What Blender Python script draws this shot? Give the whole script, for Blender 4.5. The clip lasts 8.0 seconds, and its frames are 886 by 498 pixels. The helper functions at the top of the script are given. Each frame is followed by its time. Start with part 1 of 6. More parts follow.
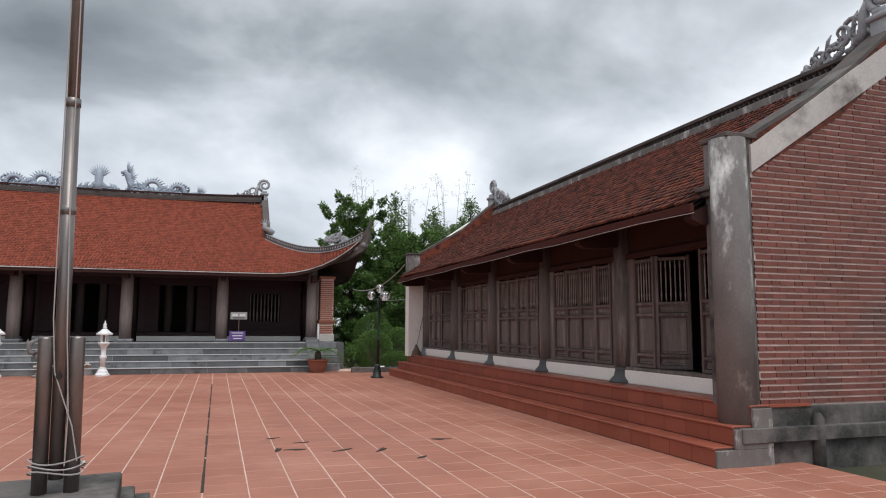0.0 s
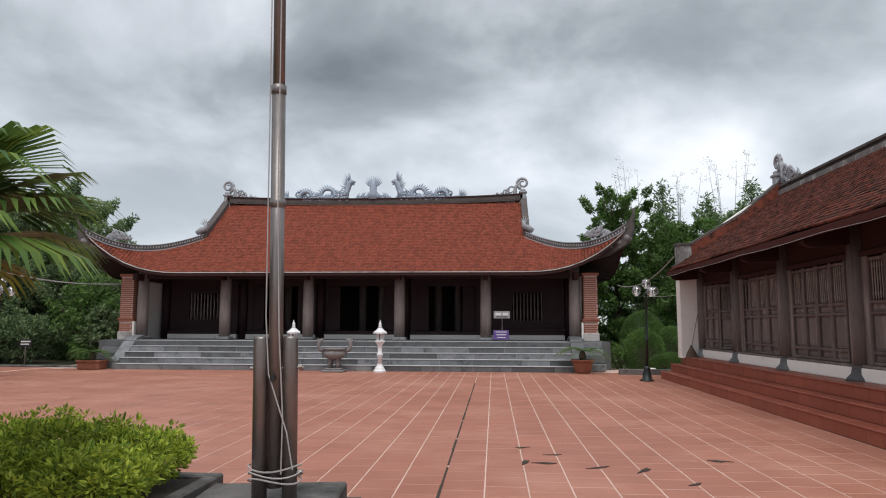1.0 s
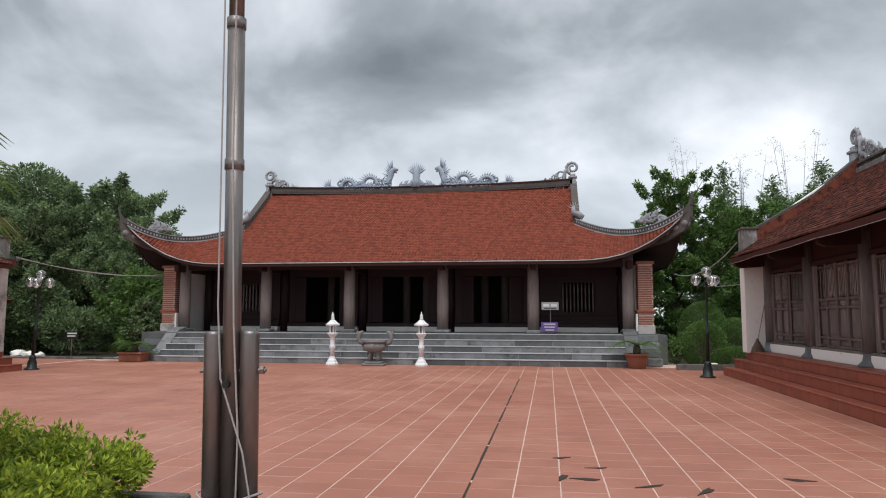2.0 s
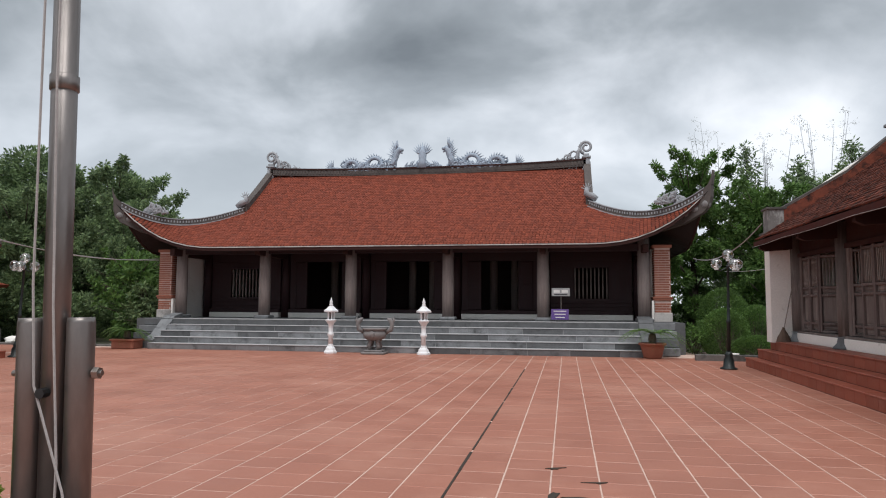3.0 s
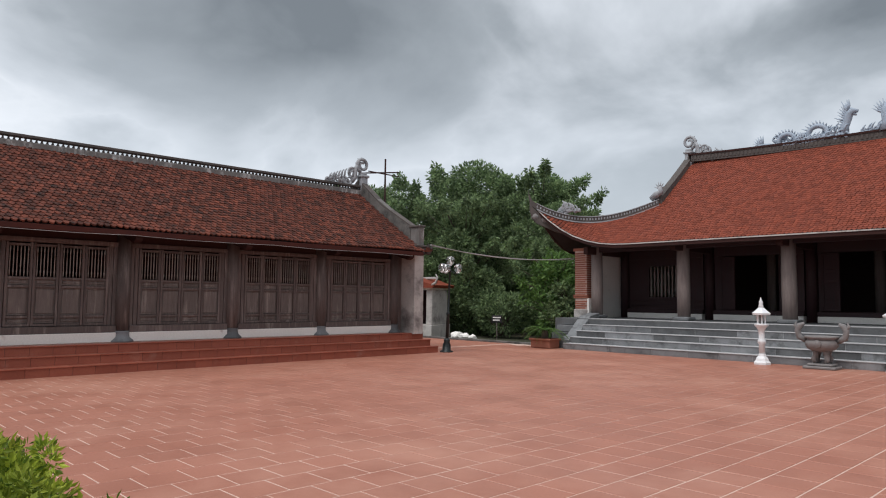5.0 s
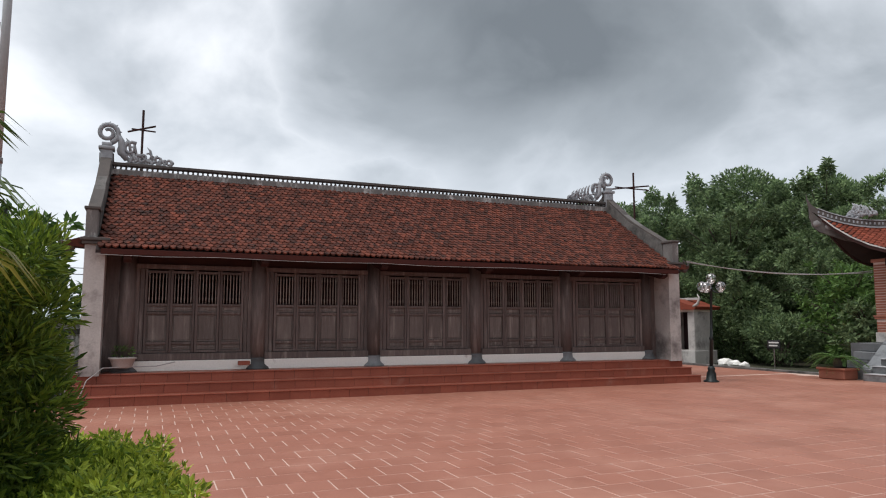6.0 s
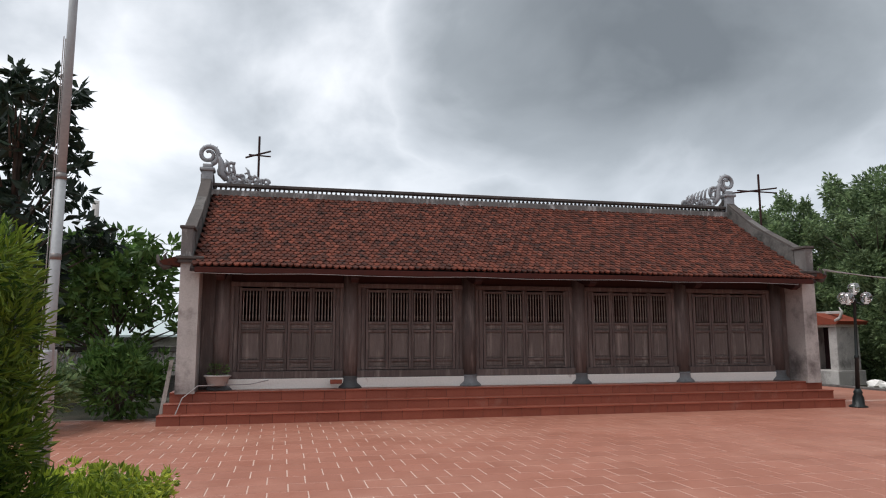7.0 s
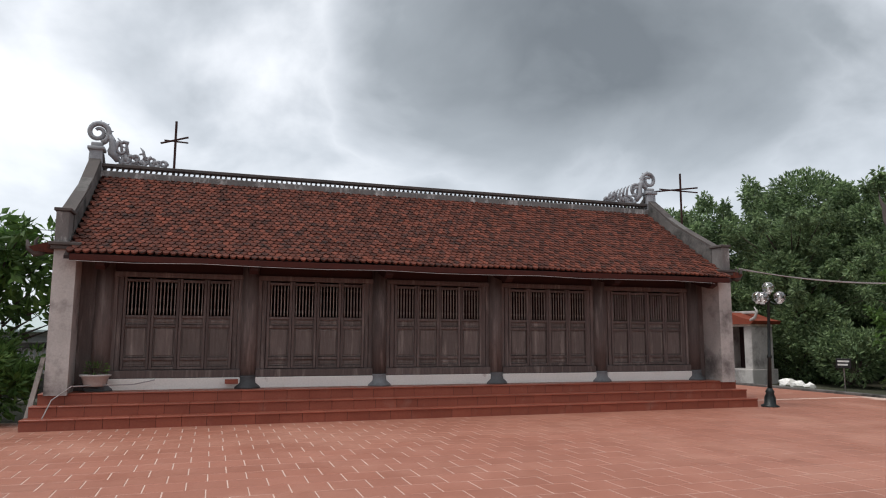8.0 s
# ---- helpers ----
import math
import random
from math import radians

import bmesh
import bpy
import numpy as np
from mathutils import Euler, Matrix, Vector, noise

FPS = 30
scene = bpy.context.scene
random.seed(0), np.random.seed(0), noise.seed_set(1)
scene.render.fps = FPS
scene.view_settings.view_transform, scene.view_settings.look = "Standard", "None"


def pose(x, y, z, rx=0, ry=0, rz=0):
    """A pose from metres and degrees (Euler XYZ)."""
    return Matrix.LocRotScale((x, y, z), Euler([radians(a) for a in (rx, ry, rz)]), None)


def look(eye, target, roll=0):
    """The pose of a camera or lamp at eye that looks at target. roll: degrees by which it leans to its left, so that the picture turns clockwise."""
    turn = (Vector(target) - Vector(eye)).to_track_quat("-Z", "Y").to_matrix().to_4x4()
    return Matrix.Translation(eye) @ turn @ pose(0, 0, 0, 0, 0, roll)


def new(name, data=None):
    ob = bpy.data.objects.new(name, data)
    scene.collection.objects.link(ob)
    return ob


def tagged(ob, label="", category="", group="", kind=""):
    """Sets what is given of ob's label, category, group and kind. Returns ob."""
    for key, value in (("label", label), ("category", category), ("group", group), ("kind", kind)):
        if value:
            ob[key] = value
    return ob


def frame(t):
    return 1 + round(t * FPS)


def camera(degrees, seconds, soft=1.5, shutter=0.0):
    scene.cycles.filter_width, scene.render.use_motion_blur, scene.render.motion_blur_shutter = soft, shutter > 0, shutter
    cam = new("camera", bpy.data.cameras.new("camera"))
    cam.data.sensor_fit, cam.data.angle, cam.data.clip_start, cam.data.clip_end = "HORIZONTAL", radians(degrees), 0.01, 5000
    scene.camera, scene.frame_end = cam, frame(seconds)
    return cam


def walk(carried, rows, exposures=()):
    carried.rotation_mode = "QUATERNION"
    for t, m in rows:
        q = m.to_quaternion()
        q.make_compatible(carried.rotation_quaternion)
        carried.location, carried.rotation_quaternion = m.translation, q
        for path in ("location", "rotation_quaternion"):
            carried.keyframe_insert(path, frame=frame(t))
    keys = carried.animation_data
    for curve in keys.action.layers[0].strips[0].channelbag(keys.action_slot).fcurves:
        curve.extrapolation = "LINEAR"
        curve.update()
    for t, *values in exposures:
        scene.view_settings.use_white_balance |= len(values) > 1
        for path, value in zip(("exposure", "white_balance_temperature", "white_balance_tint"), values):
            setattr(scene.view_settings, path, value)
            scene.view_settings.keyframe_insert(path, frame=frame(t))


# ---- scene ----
cam = camera(65.6, 8.0, soft=1.1)
# seconds, eye x y z, yaw, pitch, roll
ROWS = [
    (0, -0.000, -0.000, 1.544, -18.08, 6.50, -0.29),
    (0.5, 0.235, 0.503, 1.545, -4.21, 6.27, -0.22),
    (1, 0.440, 1.019, 1.543, 4.20, 6.32, -0.16),
    (1.5, 0.562, 1.547, 1.542, 7.45, 6.04, 0.04),
    (1.7, 0.601, 1.777, 1.547, 8.04, 5.88, -0.03),
    (2.8, 0.867, 3.165, 1.525, 9.80, 4.78, -0.28),
    (3, 0.906, 3.394, 1.523, 10.14, 4.56, -0.30),
    (3.5, 0.942, 3.963, 1.528, 12.36, 4.42, -0.36),
    (4, 0.946, 4.525, 1.540, 18.77, 4.30, -0.46),
    (4.5, 0.875, 5.073, 1.553, 30.71, 4.09, -0.58),
    (5, 0.762, 5.613, 1.561, 45.86, 4.22, -0.55),
    (5.2, 0.720, 5.820, 1.561, 51.60, 4.48, -0.50),
    (6.3, 0.018, 6.656, 1.553, 70.86, 6.72, 0.15),
    (6.5, -0.097, 6.813, 1.552, 72.96, 7.04, 0.23),
    (7, -0.411, 7.171, 1.551, 77.03, 7.56, 0.12),
    (7.5, -0.733, 7.518, 1.552, 77.69, 7.59, -0.20),
    (8, -1.086, 7.856, 1.555, 71.53, 7.33, -0.22),
]
walk(cam, [(t, pose(x, y, z, 90 + pitch, roll, yaw)) for t, x, y, z, yaw, pitch, roll in ROWS])

# ---- world and light ----
world = bpy.data.worlds.new("overcast_sky")
scene.world = world
world.use_nodes = True
wn, wl = world.node_tree.nodes, world.node_tree.links
wn.clear()


sky = wn.new("ShaderNodeTexSky")
sky.sky_type = "NISHITA"
sky.sun_disc = False
sky.sun_elevation, sky.sun_rotation = radians(63), radians(170)
coord = wn.new("ShaderNodeTexCoord")
sep = wn.new("ShaderNodeSeparateXYZ")
wl.new(coord.outputs["Generated"], sep.inputs[0])
nrm = wn.new("ShaderNodeVectorMath")
nrm.operation = "NORMALIZE"
wl.new(coord.outputs["Generated"], nrm.inputs[0])
# the clouds lie on a flat layer, so that they shrink towards the horizon
sky_dir = wn.new("ShaderNodeSeparateXYZ")
wl.new(nrm.outputs[0], sky_dir.inputs[0])
layer = wn.new("ShaderNodeMath")
layer.operation = "ADD"
layer.inputs[1].default_value = 0.55
layer_up = wn.new("ShaderNodeMath")
layer_up.operation = "MAXIMUM"
layer_up.inputs[1].default_value = 0.0
wl.new(sky_dir.outputs["Z"], layer_up.inputs[0])
wl.new(layer_up.outputs[0], layer.inputs[0])
flat = wn.new("ShaderNodeVectorMath")
flat.operation = "DIVIDE"
wl.new(nrm.outputs[0], flat.inputs[0])
wl.new(layer.outputs[0], flat.inputs[1])


def wnoise(scale, detail, rough, offset, distort=0.3):
    add = wn.new("ShaderNodeVectorMath")
    add.operation = "ADD"
    add.inputs[1].default_value = offset
    wl.new(flat.outputs[0], add.inputs[0])
    n = wn.new("ShaderNodeTexNoise")
    n.inputs["Scale"].default_value = scale
    n.inputs["Detail"].default_value = detail
    n.inputs["Roughness"].default_value = rough
    n.inputs["Distortion"].default_value = distort
    wl.new(add.outputs[0], n.inputs["Vector"])
    return n.outputs["Fac"]


def wmath(op, a, b):
    n = wn.new("ShaderNodeMath")
    n.operation = op
    for i, v in enumerate((a, b)):
        if isinstance(v, (int, float)):
            n.inputs[i].default_value = v
        else:
            wl.new(v, n.inputs[i])
    return n.outputs[0]


big = wnoise(1.2, 3, 0.5, (3.1, 0.4, 0.0), 0.2)
mid = wnoise(3.0, 8, 0.5, (7.7, 2.2, 0.0), 0.25)
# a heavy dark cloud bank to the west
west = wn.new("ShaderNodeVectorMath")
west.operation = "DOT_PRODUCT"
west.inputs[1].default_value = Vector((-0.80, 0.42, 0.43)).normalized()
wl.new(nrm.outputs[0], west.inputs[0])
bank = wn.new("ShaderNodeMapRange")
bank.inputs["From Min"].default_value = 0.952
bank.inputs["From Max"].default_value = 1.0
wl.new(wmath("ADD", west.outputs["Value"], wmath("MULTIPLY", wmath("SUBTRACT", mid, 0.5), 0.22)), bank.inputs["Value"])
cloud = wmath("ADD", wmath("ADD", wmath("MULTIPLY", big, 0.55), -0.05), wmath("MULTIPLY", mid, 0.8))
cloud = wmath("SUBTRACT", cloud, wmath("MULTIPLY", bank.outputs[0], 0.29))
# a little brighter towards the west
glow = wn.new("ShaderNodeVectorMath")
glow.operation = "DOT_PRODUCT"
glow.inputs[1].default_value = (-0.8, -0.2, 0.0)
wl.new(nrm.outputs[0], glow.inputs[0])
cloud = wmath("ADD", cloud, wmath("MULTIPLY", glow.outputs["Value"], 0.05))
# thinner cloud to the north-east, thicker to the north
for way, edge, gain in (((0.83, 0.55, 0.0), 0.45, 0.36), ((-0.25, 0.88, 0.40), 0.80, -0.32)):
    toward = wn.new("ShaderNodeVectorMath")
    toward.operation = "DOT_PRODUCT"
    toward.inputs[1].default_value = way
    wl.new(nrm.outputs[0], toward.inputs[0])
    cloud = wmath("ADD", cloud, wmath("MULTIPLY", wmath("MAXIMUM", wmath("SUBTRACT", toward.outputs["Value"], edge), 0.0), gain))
ramp = wn.new("ShaderNodeValToRGB")
ramp.color_ramp.elements[0].position = 0.33
ramp.color_ramp.elements[0].color = (0.15, 0.165, 0.175, 1)
ramp.color_ramp.elements[1].position = 0.77
ramp.color_ramp.elements[1].color = (0.85, 0.87, 0.905, 1)
e = ramp.color_ramp.elements.new(0.50)
e.color = (0.285, 0.31, 0.33, 1)
e = ramp.color_ramp.elements.new(0.62)
e.color = (0.50, 0.53, 0.565, 1)
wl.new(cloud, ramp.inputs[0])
# paler towards the horizon
haze = wn.new("ShaderNodeMapRange")
haze.inputs["From Min"].default_value = 0.0
haze.inputs["From Max"].default_value = 0.34
haze.inputs["To Min"].default_value = 0.75
haze.inputs["To Max"].default_value = 0.0
wl.new(sep.outputs["Z"], haze.inputs["Value"])
pale = wn.new("ShaderNodeMix")
pale.data_type = "RGBA"
wl.new(haze.outputs[0], pale.inputs["Factor"])
wl.new(ramp.outputs[0], pale.inputs["A"])
pale.inputs["B"].default_value = (0.54, 0.585, 0.64, 1)
cloudy = wn.new("ShaderNodeBackground")
cloudy.inputs["Strength"].default_value = 1.0
wl.new(pale.outputs["Result"], cloudy.inputs["Color"])
clear = wn.new("ShaderNodeBackground")
clear.inputs["Strength"].default_value = 0.012
wl.new(sky.outputs[0], clear.inputs["Color"])
both = wn.new("ShaderNodeAddShader")
wl.new(cloudy.outputs[0], both.inputs[0])
wl.new(clear.outputs[0], both.inputs[1])
wout = wn.new("ShaderNodeOutputWorld")
wl.new(both.outputs[0], wout.inputs["Surface"])

sun = new("sun", bpy.data.lights.new("sun", "SUN"))
sun.data.energy, sun.data.angle, sun.data.color = 1.7, radians(35), (1.0, 0.98, 0.96)
sun.matrix_world = look((0, 0, 30), (-2.5, 14.5, 0))
scene.view_settings.exposure = 0.32


# ---- materials ----
def material(name, base, alt=None, scale=6.0, rough=0.7, metal=0.0, bump=0.15, grain=60.0, stretch=(1, 1, 1),
             per=0.0, dirt=None, dirt_scale=1.2, dirt_amount=0.5, specular=0.4, soft=0.55):
    """A worn surface: two noise scales between two colours, stains of a third, a fine bump and a shift from piece to piece."""
    m = bpy.data.materials.new(name)
    m.use_nodes = True
    nt = m.node_tree
    N, L = nt.nodes, nt.links
    bsdf = N["Principled BSDF"]
    mp = N.new("ShaderNodeMapping")
    mp.inputs["Scale"].default_value = stretch
    geo = N.new("ShaderNodeNewGeometry")
    L.new(geo.outputs["Position"], mp.inputs["Vector"])

    def tex(s, detail=5, r=0.6):
        t = N.new("ShaderNodeTexNoise")
        t.inputs["Scale"].default_value = s
        t.inputs["Detail"].default_value = detail
        t.inputs["Roughness"].default_value = r
        L.new(mp.outputs[0], t.inputs["Vector"])
        return t.outputs["Fac"]

    def mix(f, a, b, mode="MIX"):
        x = N.new("ShaderNodeMix")
        x.data_type, x.blend_type = "RGBA", mode
        for key, v in (("Factor", f), ("A", a), ("B", b)):
            if isinstance(v, (int, float)):
                x.inputs[key].default_value = v
            elif isinstance(v, tuple):
                x.inputs[key].default_value = (*v, 1)
            else:
                L.new(v, x.inputs[key])
        return x.outputs["Result"]

    def ranged(v, a, b, lo=0.0, hi=1.0):
        r = N.new("ShaderNodeMapRange")
        for k, q in (("From Min", a), ("From Max", b), ("To Min", lo), ("To Max", hi)):
            r.inputs[k].default_value = q
        L.new(v, r.inputs["Value"])
        return r.outputs[0]

    alt = alt or tuple(c * 0.6 for c in base)
    coarse, fine = tex(scale), tex(grain, 3)
    col = mix(ranged(coarse, 0.5 - soft / 2, 0.5 + soft / 2), alt, base)
    col = mix(ranged(fine, 0.3, 0.7, 0.0, 0.35), col, tuple(c * 0.72 for c in alt))
    if per:
        info = N.new("ShaderNodeObjectInfo")
        tot = N.new("ShaderNodeMath")
        tot.operation = "ADD"
        L.new(info.outputs["Random"], tot.inputs[0])
        L.new(geo.outputs["Random Per Island"], tot.inputs[1])
        fr = N.new("ShaderNodeMath")
        fr.operation = "FRACT"
        L.new(tot.outputs[0], fr.inputs[0])
        hsv = N.new("ShaderNodeHueSaturation")
        L.new(ranged(fr.outputs[0], 0, 1, 1 - per, 1 + per), hsv.inputs["Value"])
        L.new(col, hsv.inputs["Color"])
        col = hsv.outputs[0]
    if dirt:
        d = tex(dirt_scale, 8, 0.68)
        col = mix(ranged(d, 0.66 - dirt_amount * 0.3, 0.86 - dirt_amount * 0.3), col, dirt)
    L.new(col, bsdf.inputs["Base Color"])
    L.new(ranged(coarse, 0.3, 0.7, max(0.05, rough - 0.12), min(1, rough + 0.1)), bsdf.inputs["Roughness"])
    bsdf.inputs["Metallic"].default_value = metal
    bsdf.inputs["Specular IOR Level"].default_value = specular
    if bump:
        b = N.new("ShaderNodeBump")
        b.inputs["Strength"].default_value = bump
        b.inputs["Distance"].default_value = 0.02
        L.new(fine, b.inputs["Height"])
        L.new(b.outputs[0], bsdf.inputs["Normal"])
    return m


def leaf_material(name, dark, light, rough=0.5):
    m = bpy.data.materials.new(name)
    m.use_nodes = True
    N, L = m.node_tree.nodes, m.node_tree.links
    bsdf = N["Principled BSDF"]
    geo = N.new("ShaderNodeNewGeometry")
    r = N.new("ShaderNodeValToRGB")
    r.color_ramp.elements[0].color = (*dark, 1)
    r.color_ramp.elements[1].color = (*light, 1)
    L.new(geo.outputs["Random Per Island"], r.inputs[0])
    noise_tex = N.new("ShaderNodeTexNoise")
    noise_tex.inputs["Scale"].default_value = 1.3
    L.new(geo.outputs["Position"], noise_tex.inputs["Vector"])
    hsv = N.new("ShaderNodeHueSaturation")
    mr = N.new("ShaderNodeMapRange")
    for k, q in (("From Min", 0.3), ("From Max", 0.7), ("To Min", 0.65), ("To Max", 1.35)):
        mr.inputs[k].default_value = q
    L.new(noise_tex.outputs["Fac"], mr.inputs["Value"])
    L.new(mr.outputs[0], hsv.inputs["Value"])
    L.new(r.outputs[0], hsv.inputs["Color"])
    L.new(hsv.outputs[0], bsdf.inputs["Base Color"])
    bsdf.inputs["Roughness"].default_value = rough
    bsdf.inputs["Specular IOR Level"].default_value = 0.3
    tr = N.new("ShaderNodeBsdfTranslucent")
    L.new(hsv.outputs[0], tr.inputs["Color"])
    ad = N.new("ShaderNodeMixShader")
    ad.inputs[0].default_value = 0.3
    out = N["Material Output"]
    L.new(bsdf.outputs[0], ad.inputs[1])
    L.new(tr.outputs[0], ad.inputs[2])
    L.new(ad.outputs[0], out.inputs["Surface"])
    return m


PAVER = material("terracotta_paver", (0.405, 0.172, 0.119), (0.345, 0.135, 0.09), 1.1, 0.5, bump=0.06, grain=35, per=0.05,
                 dirt=(0.44, 0.21, 0.15), dirt_scale=0.35, dirt_amount=0.6, specular=0.35)
GROUT = material("pale_grout", (0.72, 0.54, 0.45), (0.52, 0.36, 0.30), 1.7, 0.9, grain=40)
STEP_TILE = material("red_step_tile", (0.34, 0.098, 0.058), (0.26, 0.07, 0.043), 2.2, 0.45, bump=0.05, grain=30, per=0.1,
                     dirt=(0.34, 0.16, 0.12), dirt_scale=1.5, dirt_amount=0.25)
STEP_JOINT = material("dark_step_joint", (0.10, 0.05, 0.04), None, 3, 0.9)
ROOF_NEW = material("orange_roof_tile", (0.222, 0.055, 0.031), (0.175, 0.042, 0.025), 3.0, 0.85, grain=25, per=0.24, specular=0.2,
                    dirt=(0.15, 0.042, 0.028), dirt_scale=5.0, dirt_amount=0.3)
ROOF_OLD = material("weathered_roof_tile", (0.172, 0.048, 0.028), (0.09, 0.028, 0.019), 4.5, 0.9, grain=25, per=0.5,
                    dirt=(0.024, 0.016, 0.014), dirt_scale=6.5, dirt_amount=0.68, specular=0.2)
# near-black deck colour paints the shade seen in gaps between tiles
ROOF_UNDER_SHADE = material("roof_underside", (0.035, 0.022, 0.02), None, 2, 0.9)
WOOD = material("weathered_ironwood", (0.175, 0.137, 0.125), (0.078, 0.059, 0.055), 7, 0.75, grain=45, stretch=(3.2, 3.2, 0.35),
                bump=0.35, per=0.2, dirt=(0.27, 0.225, 0.205), dirt_scale=2.2, dirt_amount=0.42)
WOOD_SILVER = material("silvered_old_wood", (0.215, 0.18, 0.165), (0.10, 0.08, 0.072), 7, 0.8, grain=45, stretch=(3.2, 3.2, 0.35),
                       bump=0.35, per=0.15, dirt=(0.33, 0.285, 0.26), dirt_scale=2.0, dirt_amount=0.42)
WOOD_GREY = material("grey_old_wood", (0.40, 0.345, 0.31), (0.25, 0.205, 0.185), 7, 0.8, grain=45, stretch=(3.2, 3.2, 0.35),
                     bump=0.35, per=0.1, dirt=(0.065, 0.045, 0.04), dirt_scale=2.0, dirt_amount=0.4)
# dark red wood, its colour lowered further to paint in eave and interior shade
WOOD_SHADED = material("dark_red_wood", (0.042, 0.0155, 0.0185), (0.018, 0.0075, 0.009), 5, 0.65, grain=45, stretch=(3, 3, 0.4),
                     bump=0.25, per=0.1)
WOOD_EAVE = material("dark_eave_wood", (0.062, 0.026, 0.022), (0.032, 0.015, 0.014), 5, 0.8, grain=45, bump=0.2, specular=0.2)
EAVE_RED = material("dark_red_eave_board", (0.085, 0.026, 0.02), (0.05, 0.017, 0.014), 4, 0.85, grain=45, bump=0.2, specular=0.15)
WOOD_COLUMN = material("greyish_column_wood", (0.31, 0.262, 0.245), (0.17, 0.138, 0.128), 6, 0.75, grain=40, stretch=(3, 3, 0.3),
                       bump=0.25)
WHITE = material("white_lime_wash", (0.88, 0.86, 0.82), (0.82, 0.79, 0.74), 1.8, 0.85, grain=30, bump=0.15,
                 dirt=(0.36, 0.29, 0.25), dirt_scale=3.4, dirt_amount=0.16)
PLASTER = material("stained_plaster", (0.60, 0.57, 0.54), (0.40, 0.37, 0.35), 1.7, 0.88, grain=30, bump=0.2,
                   dirt=(0.13, 0.115, 0.11), dirt_scale=1.1, dirt_amount=0.55)
CEMENT = material("mossy_cement", (0.20, 0.185, 0.175), (0.10, 0.092, 0.086), 2.2, 0.9, grain=40, bump=0.3,
                  dirt=(0.03, 0.031, 0.029), dirt_scale=1.6, dirt_amount=0.72)
COPING = material("grey_coping", (0.135, 0.115, 0.105), (0.07, 0.06, 0.056), 2.5, 0.9, grain=40, bump=0.25,
                  dirt=(0.045, 0.04, 0.04), dirt_scale=1.5, dirt_amount=0.5)
BRICK = material("red_brick", (0.215, 0.078, 0.06), (0.145, 0.05, 0.04), 5, 0.85, grain=60, bump=0.3, per=0.17,
                 dirt=(0.09, 0.05, 0.045), dirt_scale=1.0, dirt_amount=0.35)
BRICK_NEW = material("orange_brick", (0.37, 0.145, 0.095), (0.28, 0.105, 0.07), 5, 0.85, grain=60, bump=0.3, per=0.12)
MORTAR = material("brick_mortar", (0.68, 0.54, 0.49), (0.46, 0.34, 0.30), 4, 0.95, grain=60, bump=0.3)
STONE = material("blue_grey_stone", (0.215, 0.222, 0.23), (0.115, 0.12, 0.125), 3.2, 0.75, grain=40, bump=0.3, per=0.5,
                 dirt=(0.05, 0.052, 0.052), dirt_scale=2.6, dirt_amount=0.5)
STONE_PALE = material("pale_stone_joint", (0.50, 0.50, 0.50), (0.36, 0.36, 0.37), 2.2, 0.8, grain=40)
STONE_CARVED = material("carved_grey_stone", (0.27, 0.255, 0.25), (0.16, 0.15, 0.148), 6, 0.85, grain=50, bump=0.35)
LANTERN_WHITE = material("white_stone", (0.86, 0.87, 0.88), (0.70, 0.71, 0.72), 5, 0.6, grain=40, bump=0.12)
STUCCO = material("grey_ridge_stucco", (0.40, 0.41, 0.43), (0.26, 0.265, 0.28), 5, 0.8, grain=40, bump=0.35,
                  dirt=(0.17, 0.17, 0.18), dirt_scale=2.5, dirt_amount=0.4)
STUCCO_BLUE = material("blue_grey_stucco", (0.40, 0.47, 0.56), (0.27, 0.315, 0.375), 5, 0.75, grain=40, bump=0.35)
STEEL = material("brushed_steel", (0.36, 0.33, 0.31), (0.26, 0.235, 0.22), 3, 0.34, metal=0.9, bump=0.03, grain=30)
STEEL_OLD = material("tarnished_steel", (0.30, 0.28, 0.27), (0.17, 0.15, 0.14), 2, 0.42, metal=0.75, bump=0.05, grain=30,
                     stretch=(1, 1, 0.3))
POLE_PALE = material("pale_painted_steel", (0.43, 0.45, 0.46), (0.34, 0.36, 0.37), 3, 0.5, metal=0.0, bump=0.03, grain=30)
IRON = material("dark_green_iron", (0.022, 0.030, 0.030), (0.014, 0.018, 0.018), 5, 0.45, metal=0.2, grain=40)
SHAFT = material("peeling_cement", (0.24, 0.225, 0.215), (0.11, 0.10, 0.095), 2.0, 0.9, grain=40, bump=0.3, stretch=(1.6, 1.6, 0.7),
                 dirt=(0.66, 0.64, 0.62), dirt_scale=1.9, dirt_amount=0.42)
CABLE = material("grey_cable", (0.42, 0.40, 0.39), (0.34, 0.32, 0.31), 8, 0.6)
BLACK = material("black_plastic", (0.02, 0.02, 0.021), None, 6, 0.5)
CLAY = material("terracotta_pot", (0.34, 0.13, 0.085), (0.25, 0.095, 0.06), 6, 0.8, grain=40)
BARK = material("tree_bark", (0.13, 0.10, 0.08), (0.07, 0.055, 0.045), 5, 0.9, stretch=(2, 2, 0.5), bump=0.5)
SOIL = material("dark_soil", (0.06, 0.047, 0.037), None, 4, 0.95, bump=0.5)
GRASS_GROUND = material("shaded_ground", (0.062, 0.060, 0.036), (0.035, 0.040, 0.02), 1.5, 0.95, bump=0.5,
                        dirt=(0.09, 0.07, 0.05), dirt_scale=0.6)
PURPLE = material("purple_sign", (0.13, 0.075, 0.27), (0.10, 0.055, 0.22), 5, 0.5, bump=0.02)
